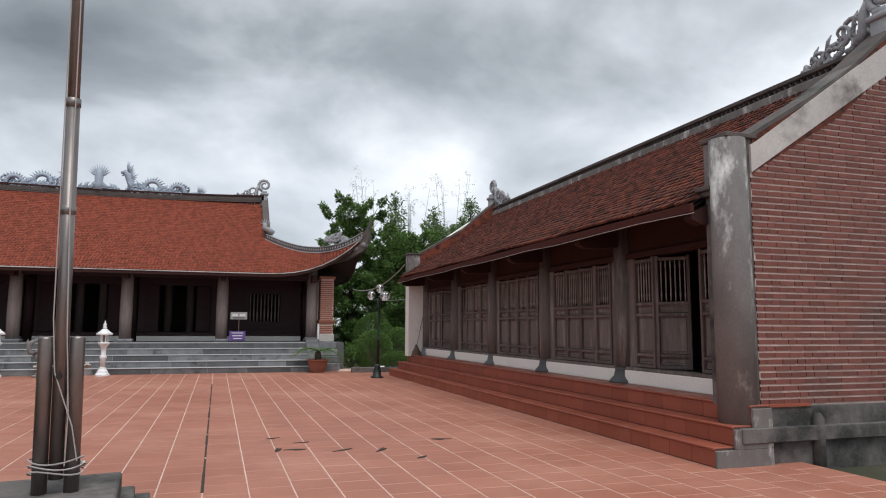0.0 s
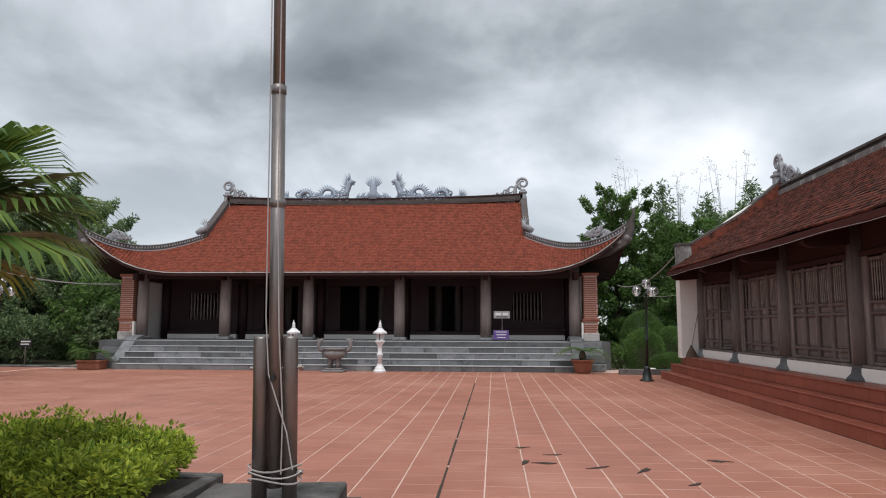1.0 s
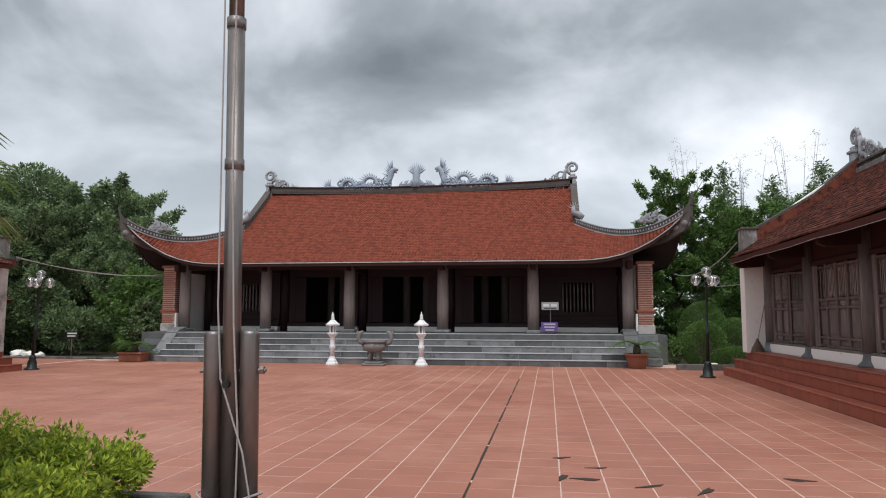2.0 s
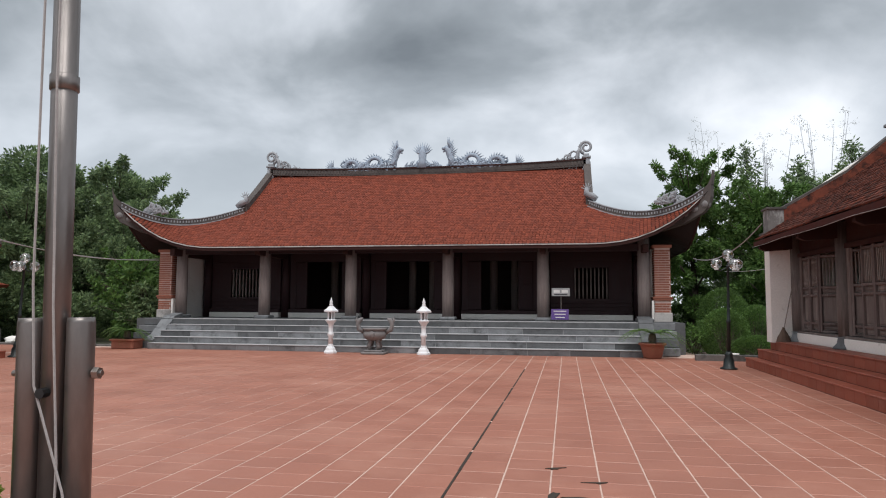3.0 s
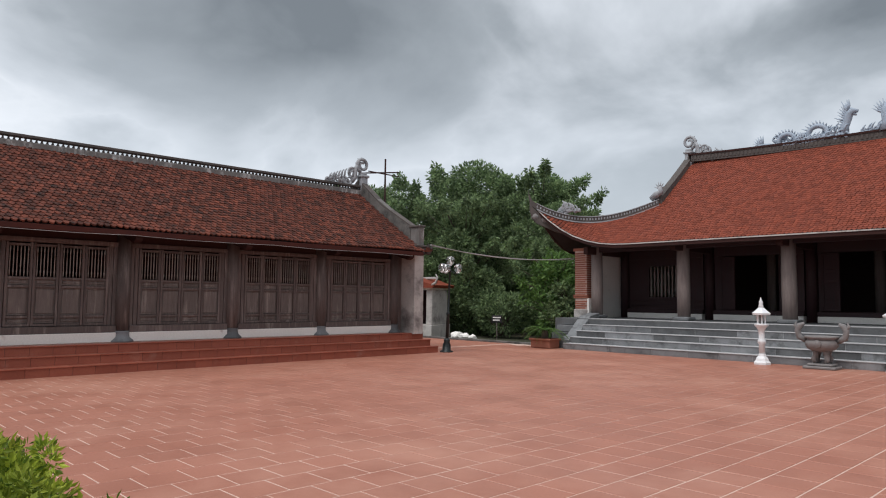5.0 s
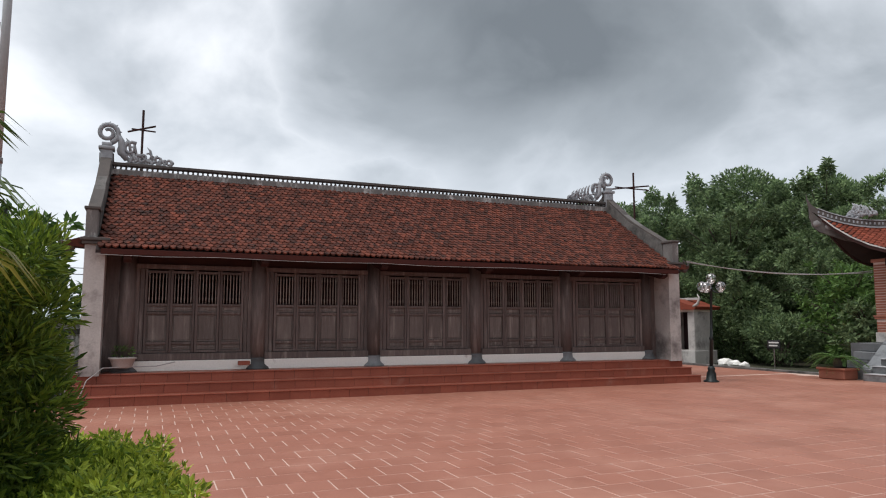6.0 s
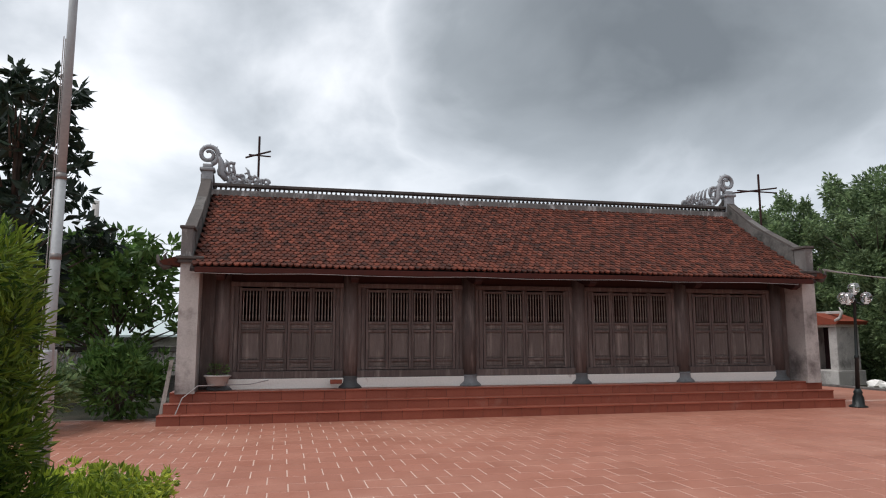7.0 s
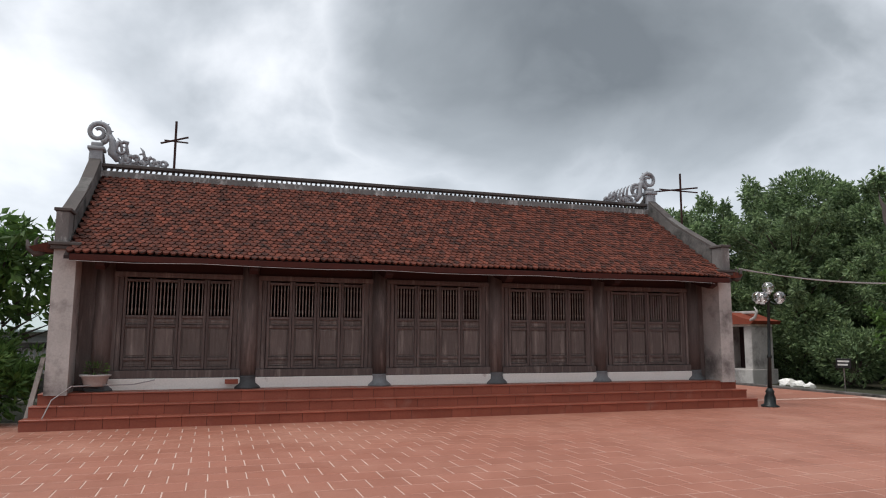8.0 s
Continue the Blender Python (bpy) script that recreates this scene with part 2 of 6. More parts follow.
SIGN_WHITE = material("sign_white", (0.72, 0.72, 0.70), (0.62, 0.62, 0.60), 5, 0.5, bump=0.02)
SIGN_GREY = material("sign_grey", (0.36, 0.37, 0.37), (0.30, 0.30, 0.31), 5, 0.5, bump=0.02)
FLAG_RED = material("red_cloth", (0.52, 0.02, 0.03), (0.42, 0.015, 0.025), 5, 0.8, bump=0.1)
PALE_ROOF = material("pale_green_sheet_roof", (0.50, 0.58, 0.56), (0.44, 0.51, 0.50), 1.5, 0.5, bump=0.03)
STRAW = material("broom_straw", (0.15, 0.10, 0.075), None, 8, 0.9)
LEAF_DARK = leaf_material("dark_leaves", (0.070, 0.115, 0.056), (0.25, 0.34, 0.155))
LEAF_MID = leaf_material("mid_green_leaves", (0.055, 0.115, 0.03), (0.15, 0.26, 0.065))
LEAF_BRIGHT = leaf_material("bright_leaves", (0.10, 0.18, 0.022), (0.54, 0.62, 0.08))
LEAF_PALM = leaf_material("palm_leaves", (0.055, 0.12, 0.03), (0.19, 0.28, 0.055), 0.4)
LEAF_YELLOW = leaf_material("yellowing_palm_leaves", (0.20, 0.22, 0.04), (0.38, 0.36, 0.08), 0.4)
LEAF_FEATHER = leaf_material("feathery_leaves", (0.038, 0.085, 0.018), (0.24, 0.33, 0.045))
LEAF_RUBBER = leaf_material("glossy_dark_leaves", (0.014, 0.026, 0.018), (0.04, 0.062, 0.04), 0.3)
TWIG_PALE = leaf_material("dry_bamboo_leaves", (0.16, 0.17, 0.13), (0.30, 0.31, 0.25))

GLASS = bpy.data.materials.new("clear_globe_glass")
GLASS.use_nodes = True
gn, gl = GLASS.node_tree.nodes, GLASS.node_tree.links
g_clear = gn.new("ShaderNodeBsdfTransparent")
g_gloss = gn.new("ShaderNodeBsdfGlossy")
g_gloss.inputs["Roughness"].default_value = 0.08
g_lay = gn.new("ShaderNodeLayerWeight")
g_lay.inputs["Blend"].default_value = 0.35
g_mix = gn.new("ShaderNodeMixShader")
g_map = gn.new("ShaderNodeMapRange")
g_map.inputs["To Min"].default_value = 0.13
g_map.inputs["To Max"].default_value = 0.75
gl.new(g_lay.outputs["Facing"], g_map.inputs["Value"])
gl.new(g_map.outputs[0], g_mix.inputs[0])
gl.new(g_clear.outputs[0], g_mix.inputs[1])
gl.new(g_gloss.outputs[0], g_mix.inputs[2])
gl.new(g_mix.outputs[0], gn["Material Output"].inputs["Surface"])


# ---- building helpers ----
def thing(name, label, category, kind="", group="", m=None):
    ob = new(name)
    ob.empty_display_size = 0.1
    if m is not None:
        ob.matrix_basis = m
    return tagged(ob, label, category, group, kind)


def mesh_of(name, bm, mat, smooth=False):
    me = bpy.data.meshes.new(name)
    bm.to_mesh(me)
    bm.free()
    me.materials.append(mat)
    if smooth:
        me.polygons.foreach_set("use_smooth", [True] * len(me.polygons))
    return me


def part(name, bm, mat, parent=None, label="", smooth=False):
    """Links a bmesh (or a ready mesh) as one object under a thing or a part."""
    me = bm if isinstance(bm, bpy.types.Mesh) else mesh_of(name, bm, mat, smooth)
    ob = new(name, me)
    ob.parent = parent
    if label:
        ob["label"] = label
    return ob


def add_box(bm, x0, x1, y0, y1, z0, z1, bevel=0.0):
    r = bmesh.ops.create_cube(bm, size=1.0)
    vs = r["verts"]
    for v in vs:
        v.co = Vector(((x0 + x1) / 2 + v.co.x * (x1 - x0), (y0 + y1) / 2 + v.co.y * (y1 - y0), (z0 + z1) / 2 + v.co.z * (z1 - z0)))
    if bevel:
        es = list({e for v in vs for e in v.link_edges})
        bmesh.ops.bevel(bm, geom=es, offset=bevel, segments=1, affect="EDGES", profile=0.5)
    return bm


def box(x0, x1, y0, y1, z0, z1, bevel=0.0):
    return add_box(bmesh.new(), x0, x1, y0, y1, z0, z1, bevel)


def add_lathe(bm, prof, n=16, at=(0, 0, 0), squash=1.0):
    """A turned shape from (radius, height) pairs."""
    rings = []
    for r, z in prof:
        rings.append([bm.verts.new((at[0] + r * math.cos(2 * math.pi * k / n), at[1] + squash * r * math.sin(2 * math.pi * k / n), at[2] + z))
                      for k in range(n)])
    for a, b in zip(rings, rings[1:]):
        for k in range(n):
            bm.faces.new((a[k], a[(k + 1) % n], b[(k + 1) % n], b[k]))
    bm.faces.new(rings[0][::-1])
    bm.faces.new(rings[-1])
    return bm


def lathe(prof, n=16, at=(0, 0, 0)):
    return add_lathe(bmesh.new(), prof, n, at)


def add_tube(bm, pts, r, n=8):
    """A tube along points; r is one radius or one for each point."""
    pts = [Vector(p) for p in pts]
    rs = r if isinstance(r, (list, tuple)) else [r] * len(pts)
    rings = []
    prev = None
    for i, p in enumerate(pts):
        d = (pts[min(i + 1, len(pts) - 1)] - pts[max(i - 1, 0)]).normalized()
        if prev is None:
            a = d.orthogonal().normalized()
        else:
            a = (prev - d * prev.dot(d))
            a = a.normalized() if a.length > 1e-6 else d.orthogonal().normalized()
        prev = a
        b = d.cross(a)
        rings.append([bm.verts.new(p + (a * math.cos(2 * math.pi * k / n) + b * math.sin(2 * math.pi * k / n)) * rs[i]) for k in range(n)])
    for u, v in zip(rings, rings[1:]):
        for k in range(n):
            bm.faces.new((u[k], u[(k + 1) % n], v[(k + 1) % n], v[k]))
    bm.faces.new(rings[0][::-1])
    bm.faces.new(rings[-1])
    return bm


def tube(pts, r, n=8):
    return add_tube(bmesh.new(), pts, r, n)


def add_prism(bm, outline, y0, y1, axis="y"):
    """A flat outline of (a, z) pairs, given depth along y (or along x)."""
    def at(a, d, z):
        return (a, d, z) if axis == "y" else (d, a, z)
    f = [bm.verts.new(at(a, y0, z)) for a, z in outline]
    b = [bm.verts.new(at(a, y1, z)) for a, z in outline]
    n = len(outline)
    bm.faces.new(f)
    bm.faces.new(b[::-1])
    for k in range(n):
        bm.faces.new((f[k], b[k], b[(k + 1) % n], f[(k + 1) % n]))
    bmesh.ops.recalc_face_normals(bm, faces=bm.faces[:])
    return bm


def add_sweep(bm, pts, half, low, top, across):
    """A square ridge along points: half its width along the vector across, from low below to top above the line."""
    a = Vector(across).normalized()
    rings = []
    for p in pts:
        p = Vector(p)
        rings.append([bm.verts.new(p + a * half + Vector((0, 0, low))), bm.verts.new(p + a * half + Vector((0, 0, top))),
                      bm.verts.new(p - a * half + Vector((0, 0, top))), bm.verts.new(p - a * half + Vector((0, 0, low)))])
    for u, v in zip(rings, rings[1:]):
        for k in range(4):
            bm.faces.new((u[k], v[k], v[(k + 1) % 4], u[(k + 1) % 4]))
    bm.faces.new(rings[0])
    bm.faces.new(rings[-1][::-1])
    bmesh.ops.recalc_face_normals(bm, faces=bm.faces[:])
    return bm


def from_lists(name, verts, faces, mat):
    me = bpy.data.meshes.new(name)
    me.from_pydata(verts, [], faces)
    me.materials.append(mat)
    return me


# ---- ground ----
ground = part("ground", box(-140, 140, -90, 220, -0.6, -0.10), GRASS_GROUND)
tagged(ground, "shaded bare earth and grass round the courtyard", "ground", kind="structure")
floor = part("floor", box(-15.6, 6.57, -7.0, 27.0, -0.09, -0.003), GROUT)
tagged(floor, "courtyard floor of square terracotta pavers with pale joints", "floor", kind="structure")


def roof_tile_mesh(name, mat, w, l, thick, shape="scale"):
    """One clay tile: x across, y up the slope, its nose at y = 0, with a rounded nose."""
    outline = [(-w / 2, l), (-w / 2, l * 0.25), (-w * 0.28, 0.02 * l), (0, -l * 0.08), (w * 0.28, 0.02 * l), (w / 2, l * 0.25), (w / 2, l)]
    n = len(outline)
    top = [(x, y, thick + (0.0 if y < l * 0.5 else -thick * 0.9)) for x, y in outline]
    low = [(x, y, 0.0 if y < l * 0.5 else -thick) for x, y in outline]
    faces = [list(range(n))[::-1]] + [[k, k + 1, n + k + 1, n + k] for k in range(n - 1)]
    return top + low, faces


def tile_field(surface, rows, cols_of, w, thick, seed, skip=None):
    """Tiles laid on surface(u, s): s runs across in metres, u from eave to ridge. Returns matrices row by row."""
    rnd = random.Random(seed)
    out = []
    for i in range(rows):
        u0, u1 = i / rows, min(1.0, (i + 1.0) / rows)
        lo, hi = cols_of(u0)
        n = max(1, int((hi - lo) / w))
        step = (hi - lo) / n
        for k in range(n):
            s = lo + (k + 0.5 + (0.5 if i % 2 else 0.0)) * step
            if s > hi - 0.2 * step:
                continue
            p, q = Vector(surface(u0, s)), Vector(surface(u1, s))
            a = Vector(surface(u0, min(hi, s + step * 0.5))) - Vector(surface(u0, max(lo, s - step * 0.5)))
            up = (q - p).normalized()
            a = (a - up * a.dot(up)).normalized()
            nrm = a.cross(up)
            if nrm.z < 0:
                a, nrm = -a, -nrm
            j = rnd.uniform(-1, 1)
            up2 = (up + nrm * 0.0 + a * 0.05 * j).normalized()
            a2 = up2.cross(nrm).normalized()
            nr2 = (nrm + a * 0.035 * rnd.uniform(-1, 1)).normalized()
            m = Matrix((a2, up2, nr2)).transposed().to_4x4()
            m.translation = p + nrm * (thick * (0.35 + 0.35 * rnd.random()))
            out.append(m)
    return out


def joined_tiles(name, mats, verts, faces, mat):
    V = np.array([(*v, 1.0) for v in verts])
    allv, allf, base = [], [], 0
    for m in mats:
        allv.append((np.array(m) @ V.T).T[:, :3])
        allf.extend([[base + i for i in f] for f in faces])
        base += len(verts)
    return from_lists(name, np.concatenate(allv).tolist(), allf, mat)


# ---- ridge figures ----
def add_dragon_spiral(bm, at, size, side, depth=0.07):
    """A curled dragon tail on a post, then a low tangle of cloud scrolls along the ridge (side: +1 or -1 along x)."""
    x0, y0, z0 = at
    pts, rs = [], []
    for k in range(30):
        a = k / 29
        ang = math.radians(250 - 560 * a)
        r = size * (0.62 - 0.44 * a)
        pts.append((x0 + side * (-math.cos(ang) * r), y0, z0 + size * 0.62 + math.sin(ang) * r))
        rs.append(depth * (0.95 - 0.4 * a))
    add_tube(bm, pts, rs, 7)
    # back fins round the curl
    for k in range(2, 18, 2):
        p = Vector(pts[k])
        c = Vector((x0, y0, z0 + size * 0.62))
        d = (p - c).normalized()
        add_tube(bm, [p, p + d * size * 0.17 + Vector((side * 0.05 * size, 0, 0.03 * size))], [depth * 0.6, depth * 0.1], 4)


def add_scrolls(bm, at, length, side, seed, height=0.34):
    rnd = random.Random(seed)
    x0, y0, z0 = at
    n = 9
    for k in range(n):
        f = k / (n - 1)
        h = height * (1 - 0.75 * f)
        cx = x0 + side * length * f
        for q in range(2):
            pts, rs = [], []
            r0 = 0.05 + h * rnd.uniform(0.22, 0.36)
            ox, oz = rnd.uniform(-0.06, 0.06), rnd.uniform(0.05, max(0.06, h))
            ph = rnd.uniform(0, 6.28)
            for t in range(11):
                a = ph + t * 0.55
                rr = r0 * (1 - 0.07 * t)
                pts.append((cx + ox + rr * math.cos(a), y0 + rnd.uniform(-0.02, 0.02), z0 + oz + rr * math.sin(a)))
                rs.append(0.045 - 0.0025 * t)
            add_tube(bm, pts, rs, 5)
        if rnd.random() < 0.6:
            add_tube(bm, [(cx, y0, z0 + h * 0.6), (cx - side * 0.05, y0, z0 + h + 0.12), (cx - side * 0.12, y0, z0 + h + 0.20)], [0.04, 0.03, 0.01], 5)


def ridge_finial(parent, at, side, size, mat, seed, along="x"):
    """Curled finial on a small post with scrolls beside it, as one carved mesh."""
    bm = bmesh.new()
    add_box(bm, -0.13, 0.13, -0.13, 0.13, -0.55, 0.05, 0.012)
    add_box(bm, -0.17, 0.17, -0.17, 0.17, -0.02, 0.06, 0.012)
    add_box(bm, -0.11, 0.11, -0.11, 0.11, 0.06, 0.16, 0.012)
    add_dragon_spiral(bm, (0, 0, 0.16), size, side)
    neck = [(side * size * 0.55, 0, 0.16 + size * 0.55), (side * size * 0.75, 0, 0.16 + size * 0.2), (side * size * 0.8, 0, -0.05), (side * size * 1.1, 0, -0.2)]
    add_tube(bm, neck, [0.06, 0.075, 0.085, 0.07], 7)
    add_scrolls(bm, (side * 0.40, 0, -0.32), 0.95, side, seed, 0.48)
    ob = part("finial", bm, mat, parent, "carved grey curled dragon tail finial", smooth=True)
    ob.matrix_basis = Matrix.Translation(at) @ (pose(0, 0, 0, 0, 0, 90) if along == "y" else Matrix())
    return ob


# ---- side halls: s runs along the front, d into the building ----
def side_hall(name, m, bay, label, open_leaves, near_brick_end, seed, ext=0.8, eave=2.97, ridge=5.02, PZ=0.67, wood=None):
    wood = wood or WOOD
    H = thing(name, label, "building", m=m)
    n_bay = 5
    L = bay * n_bay
    e0, e1 = -ext, L + ext - (0 if near_brick_end else 0.1)
    thick = 0.42 if near_brick_end else 0.36
    up = eave - 2.97
    inset = 0.40 if near_brick_end else 0.23
    RD = 2.35  # ridge line, behind the columns
    rise = ridge - eave
    flare = 0.14 if near_brick_end else 0.07
    near_flare = 0.0 if near_brick_end else 0.07
    # plinth core
    part("plinth", box(e0 - 0.08, e1 + 0.08, -0.26, 2 * RD + 0.5, -0.2, PZ - 0.03), CEMENT, H, "stained grey cement plinth")
    # three long tiled steps on the front
    for k in range(3):
        z1, z0 = PZ - k * PZ / 3, PZ - (k + 1) * PZ / 3
        y0 = -0.26 - (k + 1) * 0.26
        st = part("step", box(e0 - 0.1 - flare * k, e1 + 0.1 + near_flare * k, y0 + 0.006, -0.26, z0 - (0.05 if k == 2 else 0), z1 - 0.012), STEP_JOINT, H,
                  "step of dark red clay tiles with a rounded nosing")
        STEP_SLOTS.append((st, e0 - 0.1 - flare * k, e1 + 0.1 + near_flare * k, y0, z0, z1))
    if near_brick_end:
        for k in range(3):
            z1, z0 = PZ - k * PZ / 3, PZ - (k + 1) * PZ / 3
            part("step_end", box(e1 + 0.1, e1 + 0.14, -0.26 - (k + 1) * 0.26 - 0.012, -0.26, z0 - 0.034, z1 - 0.035, 0.006), SHAFT, H, "stained cement end of the step")
        part("plinth_rib", lathe([(0.075, -0.05), (0.07, 0.5), (0.03, 0.56)], 10, (e1 + 0.12, 0.42, 0)), CEMENT, H, "rounded cement rib", smooth=True)
    part("porch_floor", box(e0 - 0.1, e1 + 0.1, -0.26, 0.35, PZ - 0.03, PZ), STEP_TILE, H, "red tiled porch floor")
    # columns on stone feet, with eave brackets
    for k in range(n_bay + 1):
        s = k * bay
        part("column", lathe([(0.16, PZ + 0.22), (0.165, 1.6), (0.155, 3.2)], 14, (s, 0, 0)), wood, H, smooth=True)
        bm = lathe([(0.27, PZ), (0.26, PZ + 0.035), (0.19, PZ + 0.11), (0.17, PZ + 0.21), (0.185, PZ + 0.24)], 14, (s, 0, 0))
        part("column_base", bm, STONE, H, "grey stone column foot", smooth=True)
        bm = bmesh.new()
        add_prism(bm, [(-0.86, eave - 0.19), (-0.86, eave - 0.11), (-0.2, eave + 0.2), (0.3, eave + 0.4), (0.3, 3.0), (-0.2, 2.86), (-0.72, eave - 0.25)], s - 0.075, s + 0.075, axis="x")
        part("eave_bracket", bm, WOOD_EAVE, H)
    # door wall
    for k in range(n_bay):
        a, b = k * bay + 0.14, (k + 1) * bay - 0.14
        part("white_base", box(a, b, -0.115, 0.10, PZ, PZ + 0.21, 0.01), WHITE, H, "whitewashed base strip under the sill")
        part("sill_beam", box(a, b, -0.10, 0.12, PZ + 0.21, 0.93, 0.012), wood, H, "thick weathered sill beam")
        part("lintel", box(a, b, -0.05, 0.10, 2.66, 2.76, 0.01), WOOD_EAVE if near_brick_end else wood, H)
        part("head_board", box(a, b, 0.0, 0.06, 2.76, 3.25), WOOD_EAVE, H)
        leaf_w = 0.49 * bay / 2.6
        start = (a + b) / 2 - 2 * leaf_w
        for x0, x1 in ((a, start - 0.006), (start + 4 * leaf_w + 0.006, b)):
            mid = (x0 + x1) / 2
            part("jamb_board", box(x0, mid - 0.003, -0.02, 0.06, 0.93, 2.66, 0.006), wood, H)
            part("jamb_board", box(mid + 0.003, x1, -0.035, 0.06, 0.93, 2.66, 0.006), wood, H)
        for q in range(4):
            turn = open_leaves.get((k, q), 0)
            if turn is None:
                continue
            lf = door_leaf(H, leaf_w, 0.94, 2.65, wood)
            pivot = start + leaf_w * (q if turn >= 0 else q + 1)
            lf.matrix_basis = Matrix.Translation((pivot, 0.0, 0)) @ pose(0, 0, 0, 0, 0, turn) @ Matrix.Translation((0 if turn >= 0 else -leaf_w, 0, 0))
    for x0, x1 in ((e0 + thick, -0.14), (L + 0.14, e1 - thick)):
        if x1 - x0 > 0.02:
            part("jamb_board", box(x0, x1, -0.03, 0.06, PZ, 3.2, 0.006), wood, H)
    # the rear wall is coloured dark, painting the inside shade behind the lattice
    part("rear_wall", box(e0 + thick, e1 - thick, 2 * RD, 2 * RD + 0.3, PZ - 0.03, 3.5), WOOD_SHADED, H)
    # gable walls with coping
    for side, s0, s1 in ((-1, e0, e0 + thick), (1, e1 - thick, e1)):
        brick_end = near_brick_end and side == 1
        top = ridge + 0.33
        # the parapet above the roof is thinner than the wall below it
        if near_brick_end:
            p0, p1 = s0, s1
            prof = [(-0.62, PZ - 0.03), (-0.62, 3.75 + up), (-0.22, 3.75 + up), (RD, top), (2 * RD + 0.3, 3.75 + up), (2 * RD + 0.3, PZ - 0.03)]
        else:
            p0, p1 = (s0, s0 + 0.20) if side < 0 else (s1 - 0.20, s1)
            prof = [(-0.62, PZ - 0.03), (-0.62, 3.06), (-0.2, 3.3), (RD, top - 0.5), (2 * RD + 0.3, 3.2), (2 * RD + 0.3, PZ - 0.03)]
            bm = add_prism(bmesh.new(), [(-0.60, 3.06), (-0.60, 3.75), (-0.22, 3.75), (RD, top), (2 * RD + 0.3, 3.75), (2 * RD + 0.3, 3.06)], p0, p1, axis="x")
            part("parapet", bm, CEMENT, H, "dark stained parapet along the gable")
        bm = add_prism(bmesh.new(), prof, s0, s1, axis="x")
        part("gable_wall", bm, CEMENT if brick_end else (WHITE if near_brick_end else PLASTER), H, "dark cement gable wall" if brick_end else "stained lime plaster gable wall")
        part("pillar_head", box(p0 - 0.006, (s1 - 0.2 if brick_end else p1 + 0.006), -0.628, -0.20, 3.19 + up, 3.74 + up, 0.01), SHAFT, H, "streaked grey cement pillar head")
        o0, o1 = s0 - 0.05, (s1 - 0.28 if brick_end else s1 + 0.05)
        if brick_end:
            # round cement corner and whitened band under the coping
            part("corner_shaft", lathe([(0.225, PZ - 0.28), (0.225, 2.2), (0.215, 3.74 + up)], 22, (s1 - 0.14, -0.50, 0)), SHAFT, H, "streaked grey cement corner shaft", smooth=True)
            bm = add_prism(bmesh.new(), [(-0.3, 3.32 + up), (-0.3, 3.66 + up), (-0.2, 3.72 + up), (RD, top - 0.06), (RD, top - 0.48)], s1, s1 + 0.035, axis="x")
            part("gable_band", bm, PLASTER, H, "peeling whitewashed band under the coping")
            bm = add_prism(bmesh.new(), [(-0.3, 0.42), (-0.3, 3.34 + up), (RD, top - 0.46), (2 * RD + 0.3, 3.4), (2 * RD + 0.3, 0.42)], s1 - 0.01, s1 + 0.008, axis="x")
            part("brick_panel", bm, MORTAR, H, "red brick gable with pale mortar")
            part("plinth_ledge", box(s1 - 0.1, s1 + 0.16, -0.70, 2 * RD + 0.4, 0.25, 0.42, 0.01), CEMENT, H, "grey cement ledge")
        bm = bmesh.new()
        c = (p0 + p1) / 2
        half = (p1 - p0) / 2 + 0.015
        add_sweep(bm, [(c, -0.26, 3.76 + up), (c, RD * 0.5, (3.76 + up + top) / 2 - 0.03), (c, RD, top + 0.06)], half, 0.0, 0.06, (1, 0, 0))
        part("coping", bm, COPING, H, "weathered grey coping")
        bm = bmesh.new()
        add_sweep(bm, [(c, -0.26, 3.63 + up), (c, RD * 0.5, (3.63 + up + top - 0.13) / 2 - 0.03), (c, RD, top - 0.07)], half + 0.01, -0.30, 0.125, (1, 0, 0))
        part("coping_band", bm, ROOF_OLD if near_brick_end else CEMENT, H, "dark moulded band")
        bm = bmesh.new()
        add_sweep(bm, [(c, RD, top + 0.06), (c, 2 * RD + 0.3, 3.76 + up)], half + 0.04, -0.06, 0.10, (1, 0, 0))
        part("coping", bm, COPING, H, "weathered grey coping")
        part("pillar_moulding", box(o0, o1, -0.68, -0.2, 3.06 + up, 3.13 + up, 0.01), COPING, H, "grey pillar moulding")
        part("pillar_moulding", box(o0 - 0.03, o1 + 0.03, -0.72, -0.2, 3.13 + up, 3.19 + up, 0.01), COPING, H, "grey pillar moulding")
        part("pillar_cap", box(p0 - 0.04, p1 + 0.04, -0.66, -0.2, 3.74 + up, 3.80 + up, 0.01), COPING, H, "grey pillar cap")
        bm = tube([(c + side * 0.3, -0.5, 3.05), (c + side * 0.42, -0.5, 3.0), (c + side * 0.52, -0.5, 3.08), (c + side * 0.55, -0.5, 3.22)], [0.10, 0.08, 0.05, 0.02], 6)
        add_tube(bm, [(c + side * 0.38, -0.5, 3.05), (c + side * 0.42, -0.5, 3.2), (c + side * 0.37, -0.5, 3.28)], [0.05, 0.03, 0.012], 5)
        if near_brick_end:
            bm.free()
        else:
            lip = add_prism(bmesh.new(), [(c + side * 0.1, 3.0), (c + side * 0.42, 3.02), (c + side * 0.5, 3.09), (c + side * 0.1, 3.22)], -0.6, -0.2, axis="y")
            part("eave_lip", lip, ROOF_OLD, H, "small red tiled eave stub")
